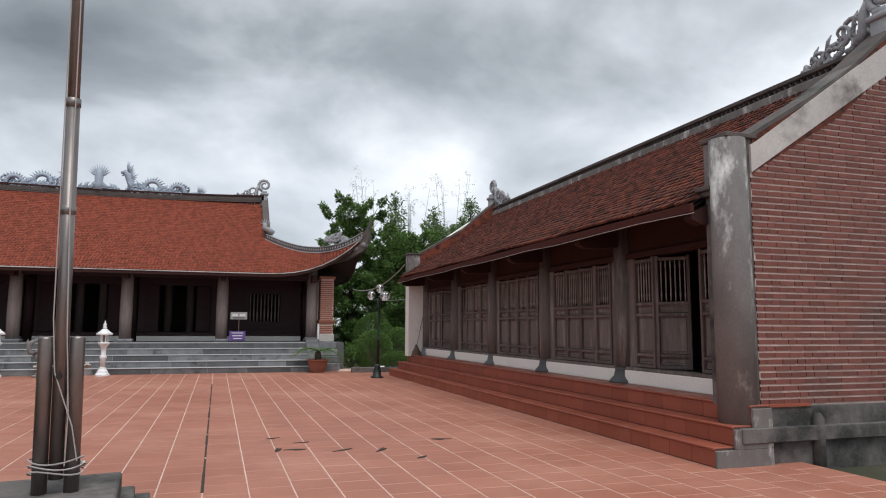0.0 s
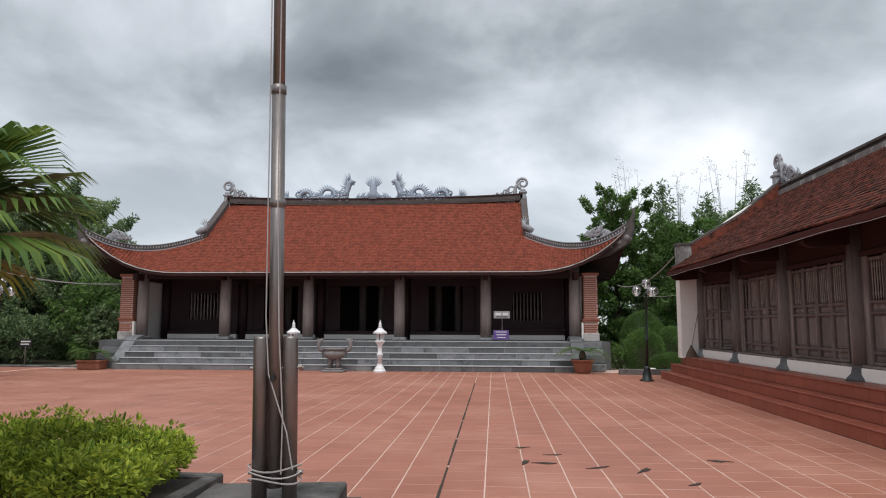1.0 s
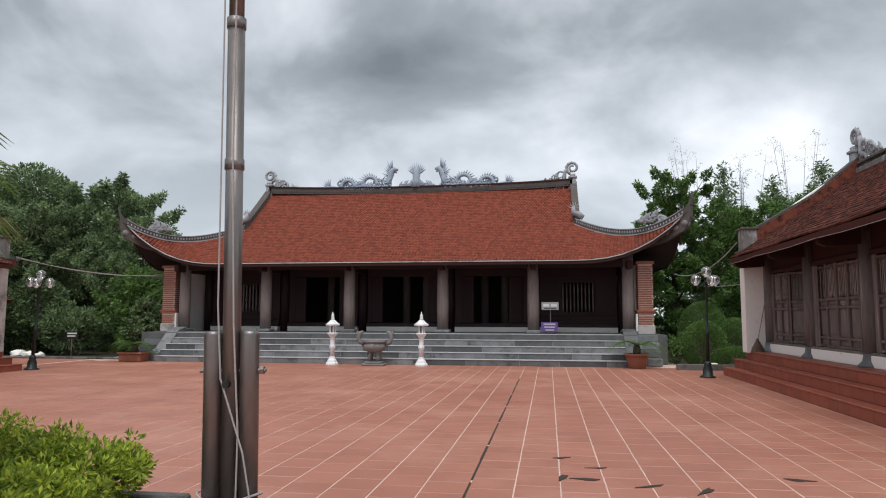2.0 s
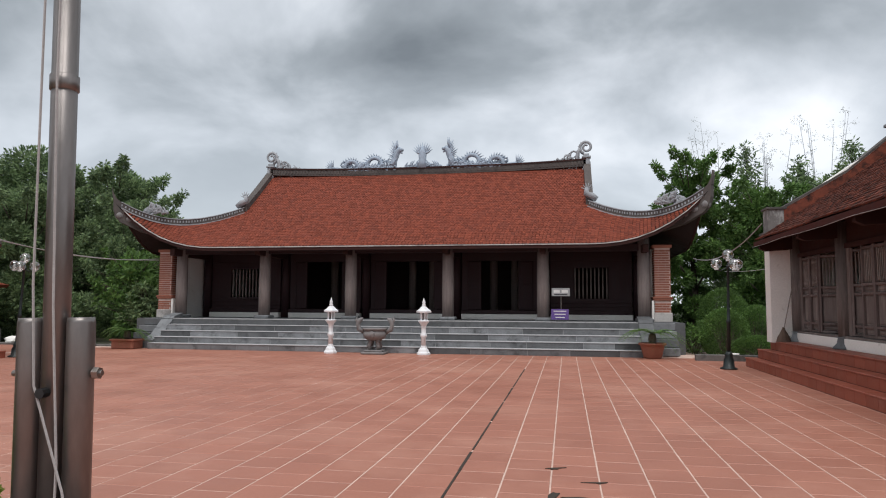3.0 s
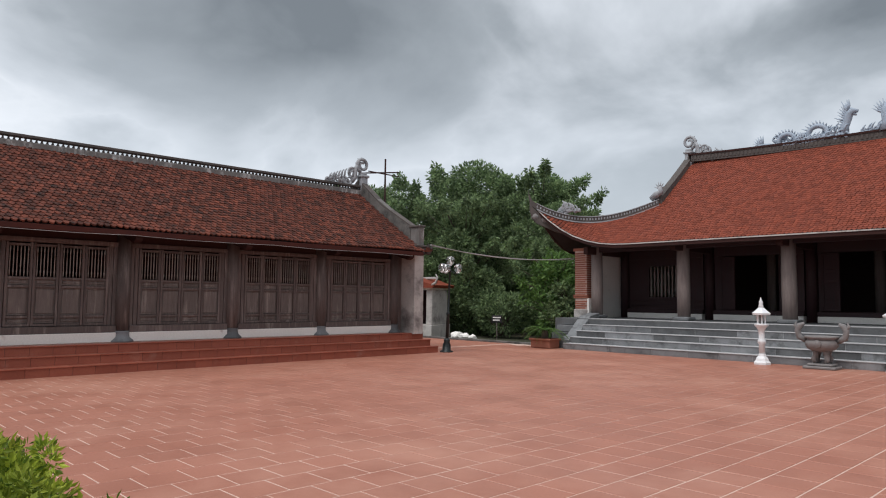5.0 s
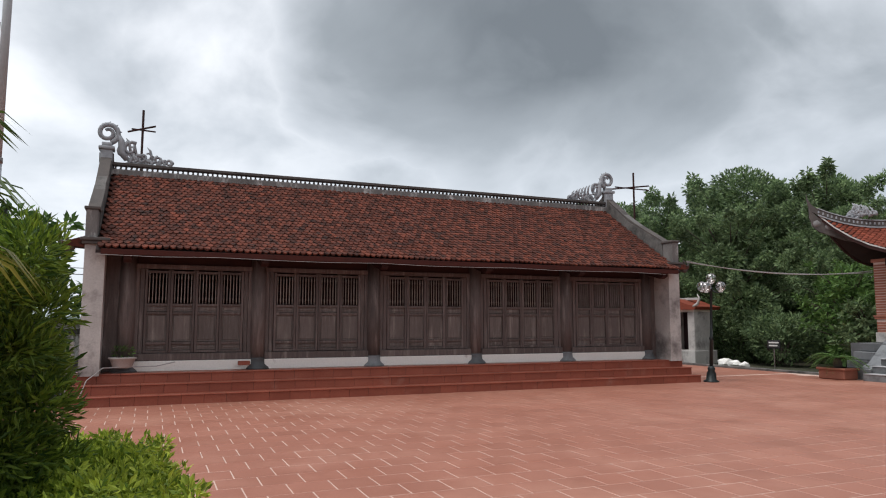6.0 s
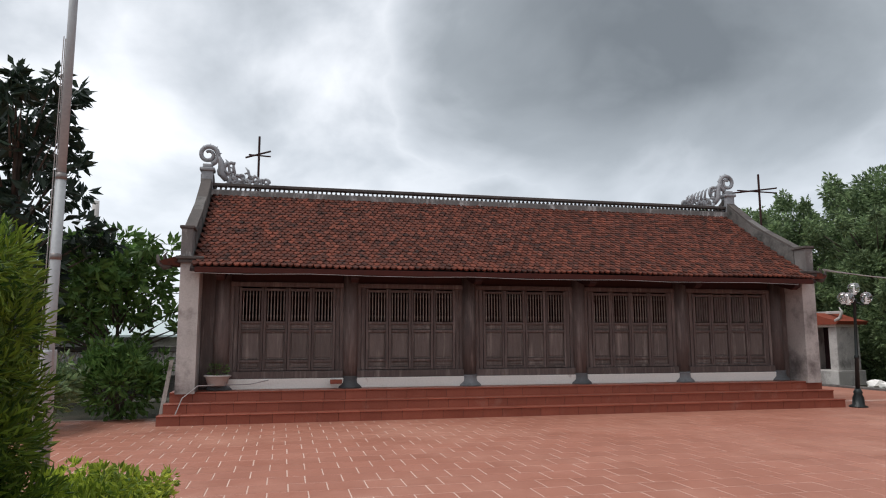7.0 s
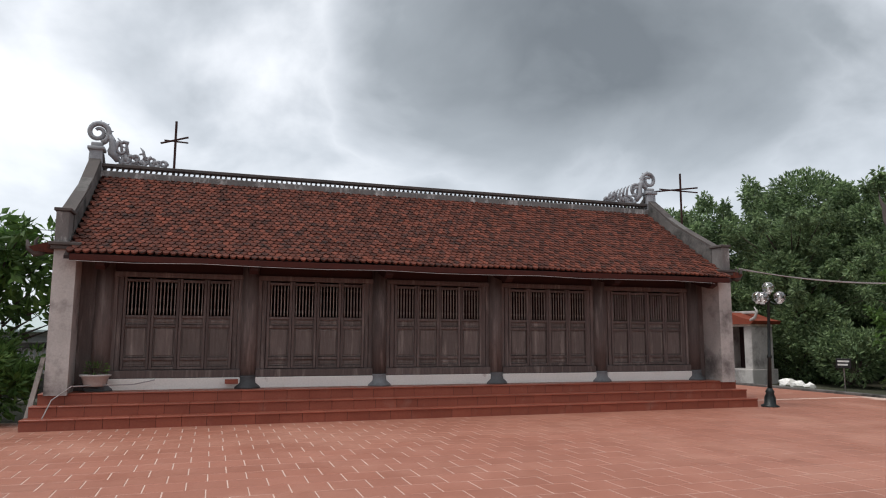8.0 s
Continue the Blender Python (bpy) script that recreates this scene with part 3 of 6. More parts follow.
            part("eave_scroll", bm, COPING, H, "curled dark eave ornament", smooth=True)
        ridge_finial(H, (c, RD, top + 0.24), -side, 0.40, STUCCO, seed + side)

    # roof: front and rear slopes
    def front(u, s):
        d = -0.92 + (RD + 0.92) * u
        z = eave + rise * u + 0.16 * (u * u - u)
        return (s, d, z + 0.012 * math.sin(s * 1.7) * (1 - u))

    def rear(u, s):
        d = 2 * RD + 0.92 - (RD + 0.92) * u
        return (s, d, eave + rise * u)
    for fn, flip in ((front, False), (rear, True)):
        a = [[Vector(fn(u / 8, s)) for u in range(9)] for s in (e0 + inset - 0.02, L / 2, e1 - inset + 0.02)]
        verts = [p - Vector((0, 0, 0.03)) for row in a for p in row] + [p - Vector((0, 0, 0.09)) for row in a for p in row]
        faces = []
        for i in range(2):
            for j in range(8):
                q = [i * 9 + j, (i + 1) * 9 + j, (i + 1) * 9 + j + 1, i * 9 + j + 1]
                faces += [q, [27 + v for v in q[::-1]]]
        for i in range(2):
            faces.append([i * 9, 27 + i * 9, 27 + (i + 1) * 9, (i + 1) * 9])
        # deck is coloured almost black, so tile gaps read as shade
        part("roof_deck", from_lists("roof_deck", [tuple(v) for v in verts], faces, ROOF_UNDER_SHADE), None, H, "roof deck coloured near black for the shade between tiles")
    part("fascia", box(e0 + 0.3, e1 - 0.3, -0.945, -0.89, eave - 0.12, eave - 0.012, 0.006), EAVE_RED, H, "dark red eave board")
    part("eave_cable", tube([(e0 + 0.2 + (L + 0.5) * t / 12, -0.955, eave - 0.13 - 0.015 * math.sin(t * 2.2)) for t in range(13)], 0.0045, 5), CABLE, H, "grey cable clipped along the eave")
    # rafters under the eave
    bm = bmesh.new()
    for k in range(int(L / 0.32)):
        s = 0.1 + k * 0.32
        add_prism(bm, [(-0.86, eave - 0.12), (-0.86, eave - 0.06), (0.1, eave + 0.46), (0.1, eave + 0.37)], s, s + 0.07, axis="x")
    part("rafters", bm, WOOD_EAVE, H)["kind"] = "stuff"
    # openwork ridge
    part("ridge_base", box(e0 + 0.1, e1 - 0.1, RD - 0.13, RD + 0.13, ridge - 0.05, ridge + 0.10, 0.01), SHAFT, H, "stained pale ridge base")
    part("ridge_rail", box(e0 + 0.1, e1 - 0.1, RD - 0.1, RD + 0.1, ridge + 0.20, ridge + 0.27, 0.01), COPING, H, "dark ridge rail")
    bm = bmesh.new()
    n = int((e1 - e0) / 0.115)
    for k in range(n):
        s = e0 + 0.15 + k * 0.115
        add_prism(bm, [(s, ridge + 0.1), (s + 0.03, ridge + 0.1), (s + 0.075, ridge + 0.2), (s + 0.045, ridge + 0.2)], RD - 0.04, RD + 0.04, axis="y")
        add_prism(bm, [(s + 0.045, ridge + 0.1), (s + 0.075, ridge + 0.1), (s + 0.03, ridge + 0.2), (s, ridge + 0.2)], RD - 0.06, RD - 0.04, axis="y")
    part("ridge_openwork", bm, COPING, H, "pale openwork of ridge tiles")["kind"] = "stuff"
    ROOF_JOBS.append((H, front, e0 + inset, e1 - inset, 27, seed))
    return H, L


def door_leaf(parent, w, z0, z1, wood):
    """One panelled leaf with a lattice of turned bars above."""
    D = new("door_leaf")
    D.parent = parent
    h = z1 - z0
    st = 0.048
    g = 0.004
    key = ("leaf", round(w, 3))
    if key not in MESHES:
        bm = bmesh.new()
        for x0 in (g, w - st - g):
            add_box(bm, x0, x0 + st, -0.045, 0.03, z0, z1, 0.006)
        rails = [z0, z0 + 0.17, z0 + 0.56 * h - 0.17, z0 + 0.56 * h, z1 - 0.075]
        for r in rails:
            add_box(bm, st + g, w - st - g, -0.038, 0.026, r, r + 0.05, 0.004)
        f = mesh_of("frame", bm, WOOD if wood is WOOD_SILVER else wood)
        bm = bmesh.new()
        for a, b in ((rails[0] + 0.058, rails[1]), (rails[1] + 0.058, rails[2]), (rails[2] + 0.058, rails[3])):
            add_box(bm, st + g, w - st - g, 0.006, 0.016, a, b)
            add_box(bm, st + g + 0.03, w - st - g - 0.03, -0.006, 0.01, a + 0.03, b - 0.03, 0.008)
        p = mesh_of("panel", bm, WOOD_SILVER)
        bars = lathe([(0.0095, rails[3] + 0.058), (0.011, rails[3] + 0.12), (0.015, rails[3] + 0.16), (0.0095, rails[3] + 0.2),
                      (0.012, (rails[3] + z1) / 2), (0.0095, z1 - 0.2), (0.015, z1 - 0.16), (0.0095, z1 - 0.075)], 6)
        MESHES[key] = (f, p, mesh_of("lattice_bar", bars, WOOD_GREY, True))
    f, p, bmesh_bar = MESHES[key]
    part("frame", f, None, D)
    part("panel", p, None, D, "wooden panel with raised field")
    inner = w - 2 * st - 2 * g
    for k in range(6):
        b = part("lattice_bar", bmesh_bar, None, D)
        b.matrix_basis = Matrix.Translation((st + g + inner * (k + 0.5) / 6, 0, 0))
    return D


MESHES = {}
STEP_SLOTS = []
ROOF_JOBS = []
# facade directions: the west hall looks east, the east hall looks west
WEST = Matrix(((0, -1, 0, -15.15), (1, 0, 0, 5.95), (0, 0, 1, 0), (0, 0, 0, 1)))
EAST = Matrix(((0, 1, 0, 6.38), (-1, 0, 0, 21.1), (0, 0, 1, 0), (0, 0, 0, 1)))
west_hall, WEST_L = side_hall("side_hall", WEST, 2.6, "long timber side hall with closed lattice doors and old tiled roof", {}, False, 11, ext=0.77, PZ=0.57, ridge=5.05)
east_hall, EAST_L = side_hall("side_hall", EAST, 2.8, "timber side hall with a brick gable and one open door leaf",
                              {(0, 3): None, (4, 1): 40, (4, 2): None, (0, 2): 40, (1, 0): 35}, True, 23, ext=0.46, eave=3.08, ridge=5.3, wood=WOOD_SILVER)
EAST_END = EAST_L + 0.46


# ---- main hall ----
AX = -4.8
HZ = 0.97
main_hall = thing("main_hall", "wide temple hall with sweeping orange tiled roof on timber columns", "temple")
EAVE_Y, RIDGE_Y = 25.62, 30.4
HALF_TOP, HALF_EAVE = 6.55, 9.9
U_HIP = 0.50


def main_profile(u):
    return EAVE_Y + (RIDGE_Y - EAVE_Y) * u, 3.46 + 3.36 * (0.86 * u + 0.14 * u * u)


def half_width(u):
    if u >= U_HIP:
        return HALF_TOP
    f = u / U_HIP
    return HALF_EAVE + (HALF_TOP - HALF_EAVE) * (1.12 * f - 0.12 * f * f)


def main_front(u, s):
    y, z = main_profile(u)
    x = abs(s)
    f = max(0.0, (x - 6.3) / (HALF_EAVE - 6.3))
    lift = 1.45 * f ** 2.6
    return (AX + s, y - 0.30 * f ** 2 * (1 - u), z + lift * (1 - 0.35 * u))


def main_rear(u, s):
    x, y, z = main_front(u, s)
    return (x, 2 * RIDGE_Y - y, z)


def main_side(side):
    y_h, z_h = main_profile(U_HIP)

    def fn(u, s):
        # u: 0 at the side eave, 1 at the foot of the gable; s: -1 to 1 along the side
        uu = u * U_HIP
        hw = half_width(uu)
        yf, zf = main_front(uu, hw)[1:]
        span = RIDGE_Y - yf
        f = abs(s)
        zz = main_profile(uu)[1]
        bend = max(0.0, (f - 0.55) / 0.45) ** 2.6
        return (AX + side * (hw - 0.25 * (1 - bend) * (1 - u)), RIDGE_Y + s * span, zz + (zf - zz) * bend)
    return fn


def sheet(name, fn, us, ss, drop, mat, parent, label=""):
    """A roof sheet with thickness over a grid of fn(u, s)."""
    rows = [[Vector(fn(u, s(u) if callable(s) else s)) for s in ss] for u in us]
    nu, ns = len(us), len(ss)
    top = [tuple(p) for r in rows for p in r]
    low = [(x, y, z - drop) for x, y, z in top]
    faces = []
    for i in range(nu - 1):
        for j in range(ns - 1):
            q = [i * ns + j, i * ns + j + 1, (i + 1) * ns + j + 1, (i + 1) * ns + j]
            faces += [q, [nu * ns + v for v in q[::-1]]]
    edge = [j for j in range(ns)] + [i * ns + ns - 1 for i in range(1, nu)] + [(nu - 1) * ns + j for j in range(ns - 2, -1, -1)] + [i * ns for i in range(nu - 2, 0, -1)]
    for a, b in zip(edge, edge[1:] + edge[:1]):
        faces.append([b, a, nu * ns + a, nu * ns + b])
    return part(name, from_lists(name, top + low, faces, mat), None, parent, label)


US = [k / 16 for k in range(17)]
for fn in (main_front, main_rear):
    sheet("roof_deck", (lambda u, s, fn=fn: (fn(u, s)[0], fn(u, s)[1], fn(u, s)[2] - 0.05)), US, [(lambda u, f=f: f * half_width(u)) for f in [-1 + k / 14 for k in range(29)]], 0.10, ROOF_UNDER_SHADE, main_hall, "roof deck coloured near black as shade under the tiles")
for side in (-1, 1):
    sheet("tile_slope", main_side(side), [k / 8 for k in range(9)], [-1 + k / 10 for k in range(21)], 0.03, ROOF_NEW, main_hall, "orange tiled hip slope")
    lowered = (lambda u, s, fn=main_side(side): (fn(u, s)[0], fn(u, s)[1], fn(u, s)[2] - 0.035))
    sheet("roof_deck", lowered, [k / 8 for k in range(9)], [-1 + k / 10 for k in range(21)], 0.09, ROOF_UNDER_SHADE, main_hall, "roof deck coloured near black as shade under the tiles")

# eave boards, following the upturned corners
bm = bmesh.new()
pts = [Vector(main_front(0, s)) for s in [-HALF_EAVE + 2 * HALF_EAVE * k / 40 for k in range(41)]]
add_sweep(bm, [p + Vector((0, 0.0, 0)) for p in pts], 0.03, -0.13, -0.02, (0, 1, 0))
part("eave_board", bm, WOOD_EAVE, main_hall, "dark eave board")
bm = bmesh.new()
add_sweep(bm, [p + Vector((0, -0.035, 0)) for p in pts], 0.02, -0.03, 0.005, (0, 1, 0))
part("eave_strip", bm, PLASTER, main_hall, "pale tile edge along the eave")
for side in (-1, 1):
    bm = bmesh.new()
    fn = main_side(side)
    add_sweep(bm, [fn(0, s) for s in [-1 + k / 12 for k in range(25)]], 0.03, -0.15, 0.0, (1, 0, 0))
    part("eave_board", bm, WOOD_EAVE, main_hall, "dark eave board")
    # hip ridges, front and rear
    for rear in (False, True):
        f2 = main_rear if rear else main_front
        line = []
        for k in range(15):
            u = U_HIP * (1 - k / 14)
            p = Vector(f2(u, side * half_width(u)))
            line.append(p)
        tip = line[-1]
        dirn = (line[-1] - line[-2])
        dirn.z = 0
        dirn.normalize()
        line += [tip + dirn * 0.16 + Vector((0, 0, 0.13)), tip + dirn * 0.27 + Vector((0, 0, 0.34)), tip + dirn * 0.30 + Vector((0, 0, 0.56))]
        bm = bmesh.new()
        across = Vector((-dirn.y, dirn.x, 0))
        add_sweep(bm, line, 0.085, -0.06, 0.15, across)
        part("hip_ridge", bm, COPING, main_hall, "weathered grey hip ridge with an upturned tip")
        bm = bmesh.new()
        add_sweep(bm, line[:-3], 0.105, 0.15, 0.18, across)
        part("hip_cap", bm, STUCCO, main_hall, "moulded grey ridge cap")
        bm = bmesh.new()
        add_sweep(bm, line[:-3], 0.15, -0.07, -0.03, across)
        part("hip_edge", bm, STUCCO, main_hall, "pale mortar edge along the hip")
        bm = bmesh.new()
        for a, b in zip(line[:-4], line[1:-3]):
            for q in (0.15, 0.5, 0.85):
                p = a.lerp(b, q)
                add_box(bm, p.x - 0.05, p.x + 0.05, p.y - 0.10, p.y + 0.10, p.z + 0.035, p.z + 0.11)
        part("hip_openwork", bm, STUCCO, main_hall, "pale openwork blocks along the hip")["kind"] = "stuff"
        # carved corner bracket below the upturned corner
        bm = bmesh.new()
        add_sweep(bm, [line[9] + Vector((0, 0, -0.35)), line[12] + Vector((0, 0, -0.34)), tip + Vector((0, 0, -0.34)), tip + dirn * 0.16 + Vector((0, 0, -0.16)), tip + dirn * 0.25 + Vector((0, 0, 0.12))],
                  0.09, -0.22, 0.22, across)
        part("corner_bracket", bm, COPING, main_hall, "grey stepped corner bracket")
        bm = bmesh.new()
        for k in range(7):
            p = line[8].lerp(tip, k / 6) + Vector((0, 0, -0.50 + 0.03 * k)) + dirn * 0.05
            add_lathe(bm, [(0.05, -0.13), (0.13, -0.07), (0.15, 0.02), (0.10, 0.11), (0.04, 0.13)], 8, tuple(p))
        part("corner_corbel", bm, STONE_CARVED, main_hall, "row of carved grey corbels", smooth=True)
        if not rear:
            # cloud scrolls at the corner and small beast at the top of the hip
            bm = bmesh.new()
            p = line[11] + Vector((0, 0, 0.27))
            add_scrolls(bm, (p.x, p.y, p.z - 0.05), 0.55, -side, 61, 0.26)
            add_scrolls(bm, (p.x, p.y + 0.1, p.z - 0.05), 0.4, side, 62, 0.2)
            part("corner_scroll", bm, STUCCO, main_hall, "carved cloud scroll", smooth=True)
            bm = bmesh.new()
            p = Vector(main_front(U_HIP, side * HALF_TOP)) + Vector((0, -0.05, 0.2))
            add_tube(bm, [p + Vector((side * 0.25, 0, 0)), p + Vector((side * 0.05, 0, 0.14)), p + Vector((-side * 0.12, 0, 0.22)), p + Vector((-side * 0.1, 0, 0.42))], [0.10, 0.13, 0.11, 0.07], 7)
            for k in range(6):
                a = 0.3 + k * 0.5
                q = p + Vector((-side * 0.08, 0, 0.34))
                add_tube(bm, [q, q + Vector((math.cos(a) * 0.22, 0, math.sin(a) * 0.26))], [0.035, 0.01], 4)
            part("ridge_beast", bm, STUCCO, main_hall, "small carved ridge beast", smooth=True)
    # gable edge ridge, gable wall, finial post
    line = [Vector(main_front(u, side * HALF_TOP)) for u in [U_HIP + (1 - U_HIP) * k / 6 for k in range(7)]]
    bm = bmesh.new()
    add_sweep(bm, line, 0.13, -0.02, 0.26, (1, 0, 0))
    part("gable_ridge", bm, COPING, main_hall, "grey ridge along the gable edge")
    bm = bmesh.new()
    add_sweep(bm, [(p.x, 2 * RIDGE_Y - p.y, p.z) for p in line], 0.13, -0.02, 0.26, (1, 0, 0))
    part("gable_ridge", bm, COPING, main_hall, "grey ridge along the gable edge")
    yh, zh = main_profile(U_HIP)
    bm = add_prism(bmesh.new(), [(yh, zh - 0.2), (RIDGE_Y, 6.78), (2 * RIDGE_Y - yh, zh - 0.2)], AX + side * (HALF_TOP - 0.12), AX + side * (HALF_TOP - 0.02), axis="x")
    part("gable_wall", bm, PLASTER, main_hall)
    ridge_finial(main_hall, (AX + side * 6.52, RIDGE_Y - 0.02, 7.22), -side, 0.42, STUCCO, 40 + side)

# main ridge, rising gently to its ends
line = [Vector((AX - 6.5 + 13 * k / 24, RIDGE_Y, 6.74 + 0.14 * abs(k / 12 - 1) ** 2.5)) for k in range(25)]
bm = add_sweep(bmesh.new(), line, 0.15, 0, 0.24, (0, 1, 0))
part("main_ridge", bm, COPING, main_hall, "grey main ridge")
bm = add_sweep(bmesh.new(), line, 0.18, 0.24, 0.30, (0, 1, 0))
part("ridge_cap", bm, WOOD_EAVE, main_hall, "dark ridge cap")
bm = bmesh.new()
for k in range(96):
    p = line[min(24, k // 4)].lerp(line[min(24, k // 4 + 1)], (k % 4) / 4)
    add_box(bm, p.x - 0.03, p.x + 0.04, RIDGE_Y - 0.17, RIDGE_Y - 0.15, p.z + 0.07, p.z + 0.2)
part("ridge_openwork", bm, COPING, main_hall, "pale ridge ornament")["kind"] = "stuff"


def ridge_dragon(side):
    """A dragon rising out of clouds: upright maned head, two arched coils with fins, a tail fan; one carved mesh."""
    bm = bmesh.new()
    y, z0 = RIDGE_Y, 7.02
    rr = random.Random(30 + side)

    def at(x, z):
        return Vector((AX + side * x, y, z0 + z))
    # neck and head, facing the middle
    add_tube(bm, [at(1.22, 0.0), at(1.20, 0.3), at(1.10, 0.52), at(1.06, 0.68), at(0.95, 0.80), at(0.80, 0.76)], [0.15, 0.14, 0.12, 0.13, 0.12, 0.05], 7)
    add_tube(bm, [at(0.98, 0.70), at(0.84, 0.64)], [0.06, 0.03], 5)
    for k in range(11):
        a = -0.25 + k * 0.2
        ln = rr.uniform(0.26, 0.42)
        c = at(1.08, 0.44 + 0.04 * k)
        d = Vector((side * math.cos(a), 0, math.sin(a)))
        add_tube(bm, [c, c + d * ln * 0.55, c + d * ln + Vector((side * 0.03, 0, 0.06))], [0.055, 0.045, 0.008], 4)
    # coils
    for cx, r, h in ((2.02, 0.29, 0.20), (3.0, 0.27, 0.10)):
        pts = [at(cx + r * math.cos(math.pi * q / 12), h + r * 0.95 * math.sin(math.pi * q / 12)) for q in range(13)]
        pts = [at(cx + r, -0.02)] + pts + [at(cx - r, -0.02)]
        add_tube(bm, pts, 0.085, 7)
        for q in range(1, 12):
            a = math.pi * q / 12
            d = Vector((side * math.cos(a), 0, math.sin(a)))
            p = at(cx + r * math.cos(a), h + r * 0.95 * math.sin(a))
            add_tube(bm, [p + d * 0.06, p + d * rr.uniform(0.17, 0.22) + Vector((side * 0.05, 0, 0))], [0.045, 0.01], 4)
    # tail fan
    add_tube(bm, [at(3.35, 0.0), at(3.6, 0.06), at(3.85, 0.10)], [0.08, 0.07, 0.06], 6)
    for k in range(8):
        a = -0.3 + k * 0.28
        d = Vector((side * math.cos(a), 0, math.sin(a)))
        add_tube(bm, [at(3.82, 0.08), at(3.82, 0.08) + d * 0.2, at(3.82, 0.08) + d * 0.34 + Vector((0, 0, 0.03))], [0.045, 0.035, 0.006], 4)
    # cloud scrolls along the foot
    add_scrolls(bm, (AX + side * 1.2, y - 0.12, z0 - 0.04), 1.1, side, 8, 0.22)
    add_scrolls(bm, (AX + side * 1.3, y + 0.05, z0 - 0.02), 1.6, side, 14, 0.34)
    add_scrolls(bm, (AX + side * 3.3, y + 0.05, z0 - 0.02), 1.0, -side, 15, 0.30)
    add_scrolls(bm, (AX + side * 2.5, y - 0.12, z0 - 0.06), 0.7, -side, 9, 0.20)
    add_scrolls(bm, (AX + side * 2.5, y - 0.12, z0 - 0.06), 0.6, side, 10, 0.16)
    part("ridge_dragon", bm, STUCCO_BLUE, main_hall, "blue-grey stucco dragon on the ridge", smooth=True)


for side in (-1, 1):
    ridge_dragon(side)
# flaming emblem in the middle
bm = bmesh.new()
add_tube(bm, [(AX, RIDGE_Y, 7.0), (AX, RIDGE_Y, 7.3), (AX, RIDGE_Y, 7.62), (AX, RIDGE_Y, 7.95)], [0.26, 0.15, 0.17, 0.02], 8)
for k in range(11):
    a = math.radians(20 + k * 14)
    c = Vector((AX, RIDGE_Y, 7.58))
    d = Vector((math.cos(a), 0, math.sin(a)))
    add_tube(bm, [c, c + d * 0.24, c + d * 0.44 + Vector((0, 0, 0.06))], [0.07, 0.05, 0.006], 4)
add_scrolls(bm, (AX, RIDGE_Y - 0.05, 7.04), 0.7, 1, 3, 0.16)
add_scrolls(bm, (AX, RIDGE_Y - 0.05, 7.04), 0.7, -1, 4, 0.16)
part("ridge_emblem", bm, STUCCO_BLUE, main_hall, "blue-grey flaming ridge emblem", smooth=True)

# platform, columns, walls
part("platform", box(AX - 9.3, AX + 9.3, 25.62, 35.4, -0.2, HZ - 0.004), STONE, main_hall, "grey stone platform")
part("inner_floor", box(AX - 9.2, AX + 9.2, 26.0, 35.2, HZ - 0.004, HZ), STONE, main_hall)
WALL_Y = 28.5
COLS = [AX + v for v in (-8.2, -4.95, -1.73, 1.73, 4.95, 8.2)]
for x in COLS:
    part("column", lathe([(0.20, HZ + 0.12), (0.21, 2.0), (0.19, 3.7)], 16, (x, 26.6, 0)), WOOD_COLUMN, main_hall, smooth=True)
    part("column_base", box(x - 0.27, x + 0.27, 26.33, 26.87, HZ, HZ + 0.12, 0.03), STONE, main_hall, "square grey stone column base")
    part("tie_beam", box(x - 0.09, x + 0.09, 25.9, 29.2, 3.2, 3.45, 0.01), WOOD_EAVE, main_hall)
    part("wall_post", lathe([(0.17, HZ), (0.17, 3.9)], 14, (x, WALL_Y, 0)), WOOD_SHADED, main_hall, "dark round post in the door wall", smooth=True)
part("front_beam", box(COLS[0], COLS[-1], 26.5, 26.7, 3.28, 3.52, 0.01), WOOD_SHADED, main_hall)
